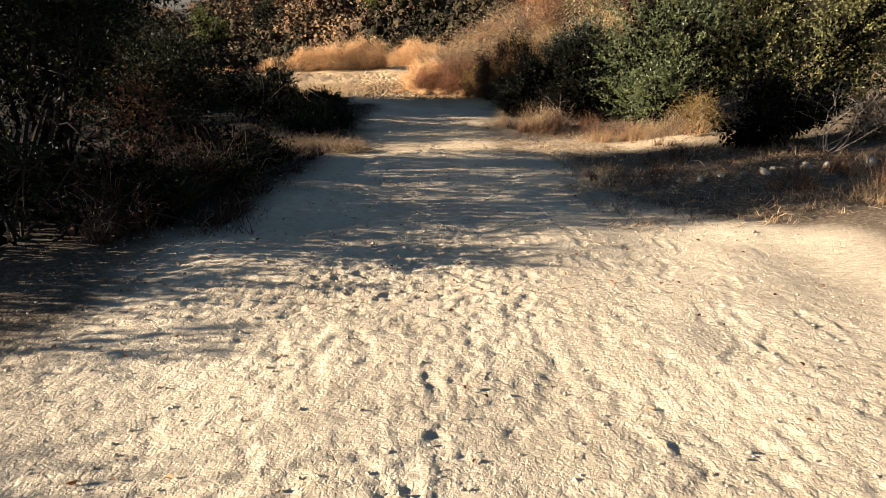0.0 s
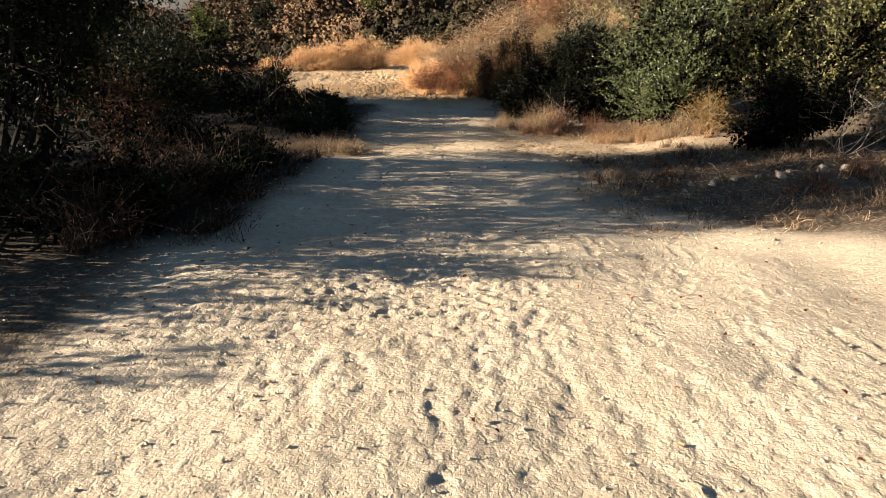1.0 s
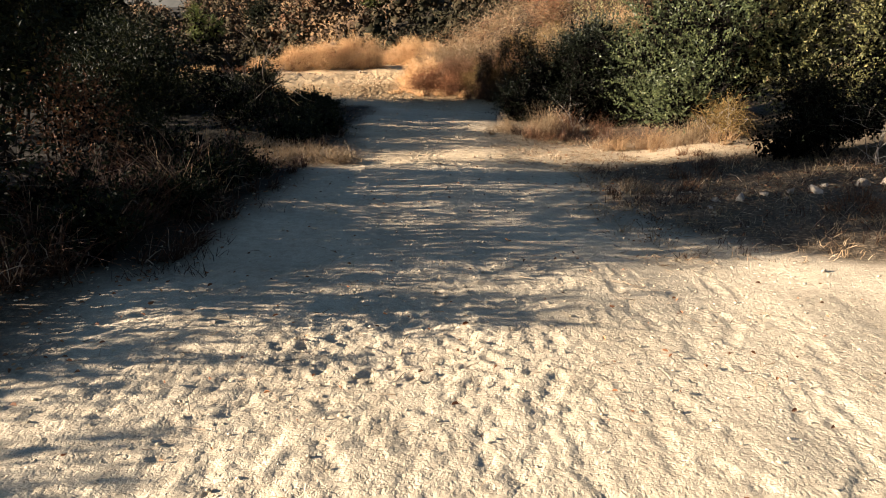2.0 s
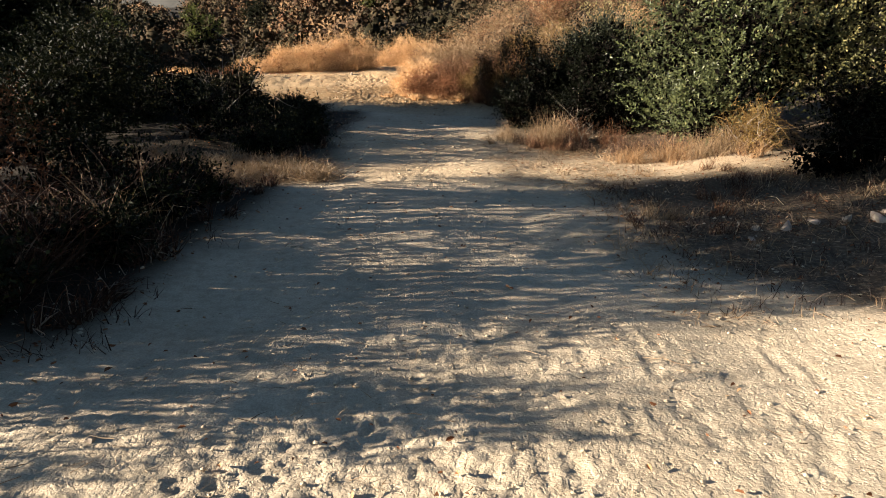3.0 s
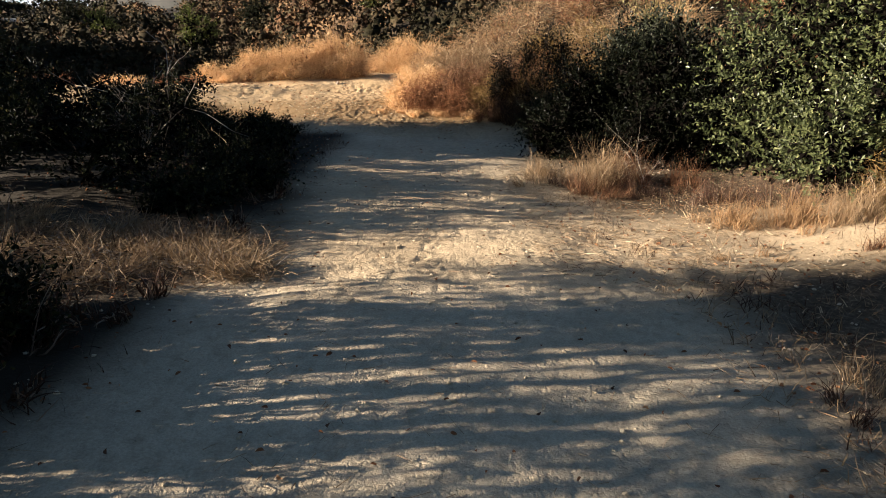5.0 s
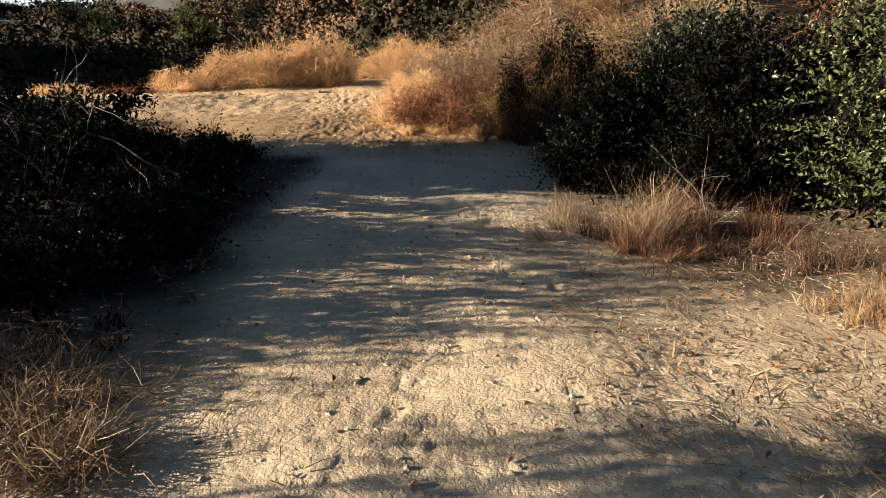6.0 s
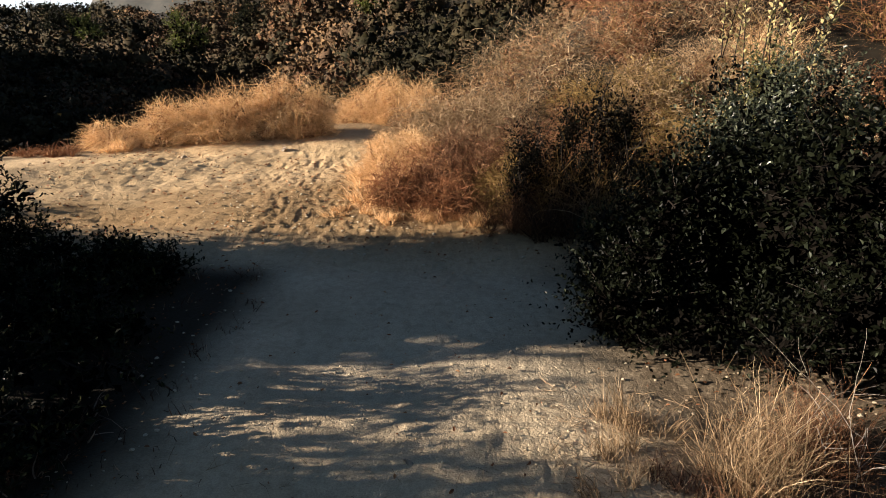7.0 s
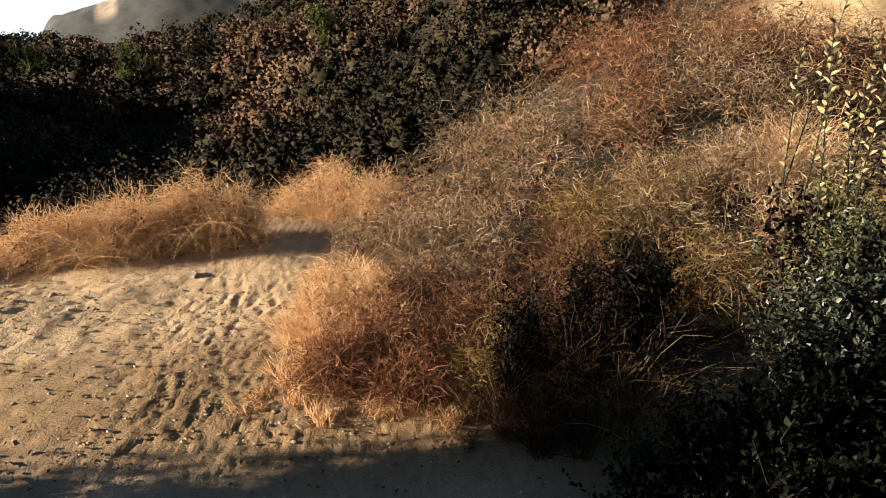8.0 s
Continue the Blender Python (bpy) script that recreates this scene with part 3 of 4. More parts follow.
def brush_heap(name, x, y, rx, ry, h, count, mat, label, seed, category="dry brush", group="", wood=TWIG, stem=0.2, leaf_mat=None, core=BROWNSTALK, thick=0.0048):
    """A dome of tangled thin dry twigs, with a few stouter bare ones inside and tiny dry leaves."""
    rng = np.random.default_rng(seed)
    z0 = hz(x, y)
    top = thing(name, (x, y, z0), label, category, group)
    k = 7
    a, r = rng.uniform(0, 2 * np.pi, k), np.sqrt(rng.uniform(0, 0.55, k))
    cen = np.stack([rx * r * np.cos(a), ry * r * np.sin(a), np.zeros(k)], 1)
    cen[:, 2] = plan_height(x + cen[:, 0], y + cen[:, 1]) - z0
    size = np.stack([rng.uniform(0.4, 0.62, k) * rx, rng.uniform(0.4, 0.62, k) * ry, rng.uniform(0.6, 1.0, k) * h * (1.05 - 0.5 * r)], 1)
    which = rng.integers(0, k, count)
    d = unit(rng.normal(size=(count, 3)) * [1, 1, 0.8] + [0, 0, 0.5])
    d[:, 2] = np.abs(d[:, 2])
    rad = rng.uniform(0.15, 1.0, (count, 1)) ** 0.5
    base = cen[which] + d * rad * size[which] * 0.86
    way = unit(d * [0.6, 0.6, 0.5] + [0, 0, 0.3] + rng.normal(size=(count, 3)) * 0.75)
    s, w = Soup(), Soup()
    add_fibres(s, base, way, stem * rng.uniform(0.3, 1.3, count) ** 1.3, thick * rng.uniform(0.5, 1.7, count), rng.uniform(0.0, 0.9, count), rng, 2, 0.12)
    for j in range(34):
        c = cen[rng.integers(0, k)]
        e = base[rng.integers(0, count)]
        mid = (c + e) / 2 + rng.normal(size=3) * 0.12 * h
        add_tube(w, [c - [0, 0, 0.03], mid, e, e + rng.normal(size=3) * 0.06 + [0, 0, 0.06]], 0.005, 0.0012, 4)
    # leaf-shaped filler, usually darker than the stems, paints the heap's shaded depth
    inner = Soup()
    m = count // 5
    pick = rng.integers(0, k, m)
    spot = cen[pick] + unit(rng.normal(size=(m, 3)) + [0, 0, 0.4]) * rng.uniform(0, 0.56, (m, 1)) * size[pick]
    spot[:, 2] = np.maximum(spot[:, 2], cen[pick, 2])
    add_leaves(inner, spot, rng.normal(size=(m, 3)), rng.uniform(0.06, 0.15, m) * min(1.0, 0.2 + h), 0.3, rng, plain=True)
    tagged(part("inner_filler", inner.mesh(name + "_inner_filler", core), top, "dense filler standing in for the heap's shaded depth"), kind="stuff")
    if leaf_mat:
        n = count
        add_leaves(s if leaf_mat is mat else w, base + way * 0.1, rng.normal(size=(n, 3)), rng.uniform(0.012, 0.03, n), 0.5, rng)
    part("tangle", s.mesh(name + "_tangle", mat), top)
    tagged(part("framework", w.mesh(name + "_framework", wood), top), kind="stuff")
    return top


def bare_bush(name, x, y, h, reach, label, seed, wood=TWIG, stems=7, thick=0.011):
    """A leafless bush: a few stems that fork twice."""
    rng = np.random.default_rng(seed)
    z0 = hz(x, y)
    top = thing(name, (x, y, z0), label, "dead bush")
    for _ in range(stems):
        s = Soup()
        q = np.array([rng.normal(0, 0.05), rng.normal(0, 0.05), -0.04])
        aim = unit(np.array([rng.normal(0, reach), rng.normal(0, reach), 1.0]))
        def grow(q, aim, length, r, level):
            pts = [q]
            for _ in range(4):
                aim = unit(aim + rng.normal(size=3) * 0.16)
                pts.append(pts[-1] + aim * length / 4)
            add_tube(s, pts, r, r * 0.5, 5)
            if level < 3:
                for _ in range(rng.integers(2, 4)):
                    grow(pts[rng.integers(2, 5)], unit(aim + rng.normal(size=3) * 0.6), length * rng.uniform(0.4, 0.7), r * 0.5, level + 1)
        grow(q, aim, h * rng.uniform(0.5, 0.75), thick * rng.uniform(0.7, 1.1), 1)
        part("branch", s.mesh(name + "_branch", wood), top)
    return top


def rock(x, y, size, seed, label, flat=0.6, sink=0.38):
    rng = np.random.default_rng(seed)
    bm = bmesh.new()
    bmesh.ops.create_icosphere(bm, subdivisions=2, radius=1.0)
    q = np.array([v.co[:] for v in bm.verts])
    q += 0.22 * np.stack([vnoise(q[:, 0] * 1.4 + seed, q[:, 1] * 1.4 + q[:, 2] * 1.1, seed + j) for j in range(3)], 1)
    for _ in range(12):                                    # broken faces
        n = unit(rng.normal(size=3))
        over = np.maximum(q @ n - rng.uniform(0.3, 0.6), 0)
        q -= over[:, None] * n
    q *= size * np.array([1, rng.uniform(0.6, 0.9), flat])
    for v, c in zip(bm.verts, q):
        v.co = c
    me = bpy.data.meshes.new("rock")
    bm.to_mesh(me)
    bm.free()
    me.materials.append(STONE)
    ob = new("rock", me)
    ob.matrix_world = pose(x, y, hz(x, y) + size * flat * (1 - 2 * sink) * 0.8, 0, 0, rng.uniform(0, 360))
    return tagged(ob, label, "rock", "rocks beside the trail")


# ---------------------------------------------------------------- shrubs west of the trail, which shade it
SH = "dark green leafy shrub standing in its own shade beside the trail"
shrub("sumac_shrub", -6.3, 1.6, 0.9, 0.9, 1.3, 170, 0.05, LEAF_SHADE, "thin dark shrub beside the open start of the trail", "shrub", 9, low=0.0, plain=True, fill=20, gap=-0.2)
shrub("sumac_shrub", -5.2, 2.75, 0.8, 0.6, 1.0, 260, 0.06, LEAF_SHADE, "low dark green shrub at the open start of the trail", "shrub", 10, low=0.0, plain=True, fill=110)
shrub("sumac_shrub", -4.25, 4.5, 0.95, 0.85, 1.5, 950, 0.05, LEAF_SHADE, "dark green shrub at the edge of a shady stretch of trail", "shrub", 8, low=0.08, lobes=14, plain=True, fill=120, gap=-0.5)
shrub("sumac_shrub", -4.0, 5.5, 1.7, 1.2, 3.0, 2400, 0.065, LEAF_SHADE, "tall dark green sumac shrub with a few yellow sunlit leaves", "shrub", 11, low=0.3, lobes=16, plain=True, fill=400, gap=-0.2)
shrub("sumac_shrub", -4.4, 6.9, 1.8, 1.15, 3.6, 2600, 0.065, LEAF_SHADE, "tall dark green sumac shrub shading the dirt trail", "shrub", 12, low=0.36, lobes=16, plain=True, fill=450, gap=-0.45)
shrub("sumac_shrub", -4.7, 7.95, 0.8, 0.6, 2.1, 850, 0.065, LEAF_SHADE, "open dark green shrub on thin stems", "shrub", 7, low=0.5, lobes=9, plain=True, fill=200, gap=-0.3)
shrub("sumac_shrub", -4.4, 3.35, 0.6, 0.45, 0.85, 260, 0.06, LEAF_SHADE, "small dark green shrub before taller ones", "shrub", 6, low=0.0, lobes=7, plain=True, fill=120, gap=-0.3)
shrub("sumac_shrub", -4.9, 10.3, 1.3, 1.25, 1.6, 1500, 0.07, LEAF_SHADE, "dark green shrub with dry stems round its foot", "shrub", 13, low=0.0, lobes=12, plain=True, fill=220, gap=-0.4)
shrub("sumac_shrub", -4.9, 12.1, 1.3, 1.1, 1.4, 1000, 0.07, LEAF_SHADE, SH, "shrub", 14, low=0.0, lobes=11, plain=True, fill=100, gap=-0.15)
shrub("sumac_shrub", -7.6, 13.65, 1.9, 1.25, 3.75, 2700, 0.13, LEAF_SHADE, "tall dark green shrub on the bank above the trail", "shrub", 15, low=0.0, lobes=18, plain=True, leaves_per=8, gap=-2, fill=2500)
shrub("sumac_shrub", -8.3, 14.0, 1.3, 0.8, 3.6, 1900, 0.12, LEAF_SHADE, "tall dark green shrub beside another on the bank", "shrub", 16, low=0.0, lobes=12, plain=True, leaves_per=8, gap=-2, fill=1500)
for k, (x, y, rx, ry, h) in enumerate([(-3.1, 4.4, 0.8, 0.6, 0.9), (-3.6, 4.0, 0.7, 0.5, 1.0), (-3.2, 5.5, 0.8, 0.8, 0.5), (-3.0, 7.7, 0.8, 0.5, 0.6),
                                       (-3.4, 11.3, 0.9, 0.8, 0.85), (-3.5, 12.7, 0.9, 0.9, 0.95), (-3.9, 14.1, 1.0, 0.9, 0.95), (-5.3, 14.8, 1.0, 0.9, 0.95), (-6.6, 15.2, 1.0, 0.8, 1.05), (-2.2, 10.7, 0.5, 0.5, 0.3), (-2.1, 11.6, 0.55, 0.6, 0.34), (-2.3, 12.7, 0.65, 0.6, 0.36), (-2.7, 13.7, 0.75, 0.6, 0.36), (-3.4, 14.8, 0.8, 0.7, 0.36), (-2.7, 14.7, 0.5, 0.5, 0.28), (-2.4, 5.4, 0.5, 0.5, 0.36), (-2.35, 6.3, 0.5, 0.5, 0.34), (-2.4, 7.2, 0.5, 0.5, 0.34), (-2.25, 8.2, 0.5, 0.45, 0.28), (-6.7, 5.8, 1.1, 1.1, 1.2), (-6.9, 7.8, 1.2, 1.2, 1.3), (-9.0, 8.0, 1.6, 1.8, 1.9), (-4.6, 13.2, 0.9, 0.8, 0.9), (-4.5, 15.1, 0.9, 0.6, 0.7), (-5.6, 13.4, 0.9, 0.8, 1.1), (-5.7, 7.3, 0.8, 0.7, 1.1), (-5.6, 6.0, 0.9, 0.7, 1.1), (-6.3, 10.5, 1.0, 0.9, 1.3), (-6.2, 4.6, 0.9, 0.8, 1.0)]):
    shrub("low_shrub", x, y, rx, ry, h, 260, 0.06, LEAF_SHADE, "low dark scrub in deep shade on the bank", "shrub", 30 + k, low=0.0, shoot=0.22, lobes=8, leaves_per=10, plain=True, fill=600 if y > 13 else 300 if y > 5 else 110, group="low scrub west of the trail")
W = "brown dead weed stalks at the shaded trail edge"
for k, (x, y, rx, ry, h, n, m) in enumerate([
        (-2.7, 4.8, 0.4, 0.5, 0.8, 260, BROWNSTALK), (-2.6, 5.5, 0.5, 0.6, 1.0, 420, BROWNSTALK), (-2.5, 6.4, 0.5, 0.6, 1.0, 420, BROWNSTALK), (-2.5, 7.3, 0.5, 0.5, 0.9, 420, BROWNSTALK), (-2.9, 6.0, 0.5, 0.7, 1.2, 300, BROWNSTALK), (-2.4, 7.9, 0.5, 0.4, 0.6, 300, BROWNSTALK),
        (-2.6, 9.95, 0.6, 0.2, 0.2, 220, GREYSTRAW), (-3.5, 10.0, 0.6, 0.3, 0.35, 220, GREYSTRAW), (-2.6, 11.9, 0.4, 0.6, 0.5, 160, BROWNSTALK), (-3.0, 13.4, 0.4, 0.7, 0.6, 160, BROWNSTALK), (-3.6, 15.0, 0.6, 0.4, 0.4, 160, BROWNSTALK), (-2.0, 5.5, 0.3, 0.45, 0.5, 170, BROWNSTALK), (-1.95, 6.5, 0.3, 0.5, 0.45, 170, BROWNSTALK), (-1.95, 7.5, 0.3, 0.5, 0.4, 170, BROWNSTALK), (-1.8, 8.4, 0.3, 0.4, 0.35, 150, BROWNSTALK), (-1.9, 10.2, 0.4, 0.35, 0.3, 150, BROWNSTALK), (-1.75, 11.3, 0.25, 0.5, 0.3, 110, BROWNSTALK), (-1.85, 12.4, 0.25, 0.5, 0.3, 110, BROWNSTALK), (-2.5, 6.2, 0.6, 0.9, 1.05, 90, GREYSTRAW), (-2.4, 7.3, 0.5, 0.8, 0.9, 90, GREYSTRAW), (-2.9, 5.2, 0.5, 0.7, 0.9, 60, GREYSTRAW), (-3.0, 12.4, 0.7, 1.2, 1.0, 60, GREYSTRAW)]):
    grass_clump("dead_weed", x, y, rx, ry, h, n, m, W, 200 + k, "weed", wide=0.010, bend=0.45, spread=0.3, wiggle=0.1, group="weeds west of the trail")
shrub("dead_shrub", -3.3, 6.6, 0.6, 0.6, 1.25, 280, 0.045, DEADLEAF, "dead shrub with curled rust brown leaves", "shrub", 51, low=0.1, plain=True)
bare_bush("bare_bush", -3.65, 13.0, 1.5, 0.45, "leafless grey bush with forking branches", 61)
for k, (x, y) in enumerate([(-2.25, 9.2), (-2.0, 9.6), (-2.75, 9.4), (-1.75, 9.25), (-3.2, 9.2), (-3.3, 9.7), (-2.5, 9.75), (-3.8, 9.4), (-1.55, 9.5), (-1.5, 9.1), (-2.2, 8.85), (-3.0, 8.8)]):
    brush_heap("stick_heap", x, y, 0.5, 0.34, 0.13, 800, GREYSTRAW, "low heap of curled dead stems on the litter", 240 + k, group="sticks west of the trail", stem=0.2, core=GREYSTRAW if k % 2 else BROWNSTALK)
bare_bush("bare_bush", -2.9, 9.0, 0.55, 0.7, "small leafless dead bush among dry stalks", 62, wood=BARK, thick=0.005)

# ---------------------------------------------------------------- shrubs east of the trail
shrub("toyon_shrub", 3.2, 14.2, 1.3, 1.2, 1.8, 1200, 0.065, LEAF_DEEP_SHADE, "dense dark green shrub in shade at the trail's edge", "shrub", 21, low=0.0, lobes=16, gap=-0.45, fill=3800, width=0.6)
shrub("toyon_shrub", 2.05, 14.75, 0.75, 0.75, 1.35, 800, 0.055, LEAF_DEEP_SHADE, "dark green shrub with glossy leaves leaning over the trail", "shrub", 31, low=0.0, lobes=12, gap=-0.5, fill=2200, width=0.6)
shrub("toyon_shrub", 1.75, 13.95, 0.7, 0.65, 0.75, 420, 0.05, LEAF_DEEP_SHADE, "low dark green shrub at the foot of taller ones", "shrub", 33, low=0.0, gap=-0.5, fill=1600, width=0.6)
shrub("toyon_shrub", 2.7, 13.2, 0.8, 0.6, 0.95, 420, 0.05, LEAF_DEEP_SHADE, "low dark green shrub above dry grass tufts", "shrub", 34, low=0.0, gap=-0.5, fill=1600, width=0.6)
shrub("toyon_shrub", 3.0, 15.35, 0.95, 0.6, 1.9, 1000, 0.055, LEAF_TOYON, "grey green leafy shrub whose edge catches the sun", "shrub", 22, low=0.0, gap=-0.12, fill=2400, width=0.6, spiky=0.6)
shrub("toyon_shrub", 3.7, 12.9, 1.0, 0.7, 1.3, 600, 0.065, LEAF_DEEP_SHADE, "dark green shrub behind dry grass tufts", "shrub", 28, low=0.0, plain=True, gap=-0.5, fill=1500)
shrub("dark_scrub", 1.1, 16.15, 0.5, 0.38, 1.35, 560, 0.028, LEAF_DEEP_SHADE, "dark twiggy scrub merging into dry brush", "shrub", 29, low=0.0, plain=True, gap=-0.4, fill=1900, leaves_per=9, shoot=0.2)
shrub("dark_scrub", 1.75, 16.2, 0.65, 0.42, 1.6, 640, 0.03, LEAF_DEEP_SHADE, "dark twiggy scrub at the foot of dry brush", "shrub", 32, low=0.0, plain=True, gap=-0.4, fill=2200, leaves_per=9, shoot=0.2)
shrub("green_weed", 1.5, 15.2, 0.2, 0.18, 0.75, 60, 0.04, LEAF_OLIVE, "small pale green weed before dark shrubs", "weed", 35, low=0.0, shoot=0.2, leaves_per=9, lobes=5, fill=30, spiky=0.8)
shrub("laurel_shrub", 4.3, 11.8, 1.6, 1.45, 2.6, 3000, 0.062, LEAF_GREEN, "bright green leafy shrub lit by low sun", "shrub", 23, low=0.0, spiky=0.5, lobes=18, width=0.55, gap=-0.3, fill=3800, shoot=0.45, leaves_per=16, plain=True)
shrub("laurel_shrub", 6.1, 11.4, 1.7, 1.5, 2.9, 3000, 0.07, LEAF_OLIVE, "tall olive green twiggy shrub lit by low sun", "shrub", 24, low=0.0, spiky=0.5, lobes=18, width=0.55, plain=True, gap=-0.3, fill=2800, shoot=0.5, leaves_per=15)
shrub("laurel_shrub", 7.9, 10.3, 1.7, 1.5, 3.0, 1500, 0.075, LEAF_OLIVE, "green leafy shrub on the rising bank", "shrub", 27, low=0.0, spiky=0.5, lobes=13, width=0.55, plain=True, gap=-0.25, fill=3000, shoot=0.5)
shrub("laurel_shrub", 3.35, 16.3, 0.7, 0.5, 1.75, 700, 0.055, LEAF_OLIVE, "olive green shrub with upright yellow shoots", "shrub", 25, low=0.0, spiky=0.8, straggle=0.2, lobes=11, sprigs=13, gap=-0.4, fill=1500)
shrub("scrub_bush", 4.55, 8.75, 0.95, 0.6, 1.0, 600, 0.05, LEAF_DEEP_SHADE, "dark scrubby bush with bare grey twigs", "shrub", 26, low=0.0, plain=True, gap=-0.5, fill=2600)
brush_heap("dry_bush", 3.95, 10.4, 0.4, 0.35, 1.15, 2000, OCHRESTEM, "small ochre brown dried bush among green shrubs", 129, "shrub", leaf_mat=OCHRESTEM)
bare_bush("bare_bush", 4.95, 8.3, 1.15, 0.9, "tangle of bare grey twigs before a dark bush", 63, stems=9, thick=0.006)
bare_bush("bare_bush", 6.1, 8.5, 1.7, 0.7, "pale dry branches arching over a rocky bank", 65, stems=8, thick=0.008)
brush_heap("dry_bush", 6.2, 8.9, 0.7, 0.5, 1.2, 2600, GREYSTRAW, "pale brittle dry bush on a rocky bank", 128, "shrub")
bare_bush("bare_bush", 2.3, 12.4, 0.75, 0.5, "pale leafless twigs standing out of dry grass", 64, stems=7, thick=0.0035)

# ---------------------------------------------------------------- dry brush and grass
B = "tangled heap of rusty dry brush lit by low sun"
for k, (x, y, rx, ry, h, n, m) in enumerate([
        (-0.1, 16.85, 0.7, 0.6, 0.75, 4600, RUSTSTEM), (0.5, 17.1, 0.75, 0.7, 0.95, 5000, BRUSHSTEM), (0.9, 16.55, 0.45, 0.4, 0.85, 2600, OCHRESTEM), (1.4, 16.65, 0.7, 0.5, 0.95, 2600, DUSKSTEM), (1.5, 17.4, 0.9, 0.8, 1.1, 5000, BRUSHSTEM),
        (-0.45, 17.7, 0.5, 0.6, 0.75, 3200, STRAW), (-0.05, 18.6, 0.7, 0.8, 0.85, 3600, GREYSTRAW), (0.9, 18.5, 1.0, 0.9, 1.15, 5000, GREYSTRAW), (2.3, 18.3, 1.2, 1.0, 1.2, 5000, OCHRESTEM), (3.4, 18.6, 1.3, 1.0, 1.2, 4600, GREYSTRAW),
        (0.3, 20.0, 1.1, 1.0, 1.1, 3800, TUFTSTEM), (1.6, 20.2, 1.3, 1.1, 1.5, 4200, GREYSTRAW), (2.6, 20.9, 1.3, 1.1, 1.7, 4200, RUSTSTEM), (3.6, 20.3, 1.5, 1.2, 1.2, 4200, GREYSTRAW), (4.9, 20.0, 1.5, 1.3, 1.1, 3800, GREYSTRAW), (4.2, 22.4, 1.6, 1.3, 1.2, 3600, BRUSHSTEM), (6.5, 22.0, 1.7, 1.5, 1.1, 3200, GREYSTRAW),
        (1.6, 22.2, 1.4, 1.1, 1.3, 2800, GREYSTRAW), (6.3, 17.6, 1.6, 1.4, 1.0, 3200, RUSTSTEM), (8.5, 19.5, 1.8, 1.7, 1.0, 2600, GREYSTRAW), (5.2, 21.4, 1.3, 1.0, 1.1, 2600, RUSTSTEM), (5.0, 18.6, 1.2, 0.9, 1.0, 2600, GREYSTRAW), (6.6, 20.2, 1.4, 1.1, 1.1, 2400, RUSTSTEM), (5.6, 23.8, 1.7, 1.2, 1.2, 2200, GREYSTRAW), (3.0, 23.8, 1.5, 1.0, 1.2, 2000, RUSTSTEM)]):
    brush_heap("dry_brush", x, y, rx * 1.1, ry * 1.1, h * 1.25, int(n * (2.1 if y < 19 else 0.95)), m, B, 100 + k, group="brush east of the trail", wood=OCHRESTEM, stem=0.17, core=BRUSHSTEM, thick=0.0056 if y < 18 else 0.0066)
for k, (x, y, rx, ry, h, n) in enumerate([(0.4, 16.6, 0.45, 0.35, 0.7, 500), (1.0, 16.45, 0.4, 0.3, 0.5, 250), (-0.55, 17.5, 0.4, 0.6, 0.9, 900), (-0.8, 16.75, 0.3, 0.4, 0.5, 500), (-0.45, 16.3, 0.45, 0.25, 0.35, 500), (-0.85, 17.3, 0.25, 0.45, 0.7, 600), (0.25, 16.25, 0.4, 0.25, 0.4, 400), (-0.95, 16.4, 0.35, 0.3, 0.2, 350), (-0.55, 18.4, 0.35, 0.5, 0.7, 600), (5.3, 18.2, 0.6, 0.5, 1.0, 300), (4.2, 19.2, 0.45, 0.35, 1.6, 700), (4.65, 19.2, 0.4, 0.35, 1.5, 500)]):
    grass_clump("straw_tuft", x, y, rx, ry, h, n, STRAW if k else BRUSHSTEM, "golden straw draped over dry brush", 130 + k, bend=0.7, group="straw in the brush")
for k, (x, y, rx, ry, h, n, m) in enumerate([(0.75, 16.05, 0.35, 0.25, 0.95, 420, BRUSHSTEM), (1.25, 15.9, 0.4, 0.25, 1.05, 460, DUSKSTEM), (1.75, 15.95, 0.4, 0.25, 1.15, 420, GREYSTRAW), (1.5, 16.3, 0.5, 0.2, 1.45, 420, OCHRESTEM)]):
    grass_clump("dry_stalks", x, y, rx, ry, h, n, m, "upright dry stalks standing through dark scrub", 150 + k, lean=0.2, bend=0.35, group="stalks at the foot of the brush")
for k, (x, y, rx, ry, h, n) in enumerate([
        (-2.3, 19.6, 0.5, 0.5, 1.75, 700), (-3.0, 19.35, 0.6, 0.45, 1.7, 800), (-3.8, 19.05, 0.55, 0.35, 1.3, 700), (-4.5, 18.75, 0.5, 0.3, 0.8, 500), (-1.1, 21.0, 0.45, 0.4, 1.6, 500), (-0.45, 20.6, 0.4, 0.45, 1.5, 500), (-1.75, 21.3, 0.35, 0.3, 0.9, 300)]):
    grass_clump("golden_grass", x, y, rx, ry, h, n, STRAW, "arching golden dry grass on the crest of the mound", 140 + k, lean=0.5, bend=0.9, spread=0.35, wiggle=0.12, wide=0.005, swept=0.35, sweep=0.5, slack=0.6, segments=7, group="grass along the crest")
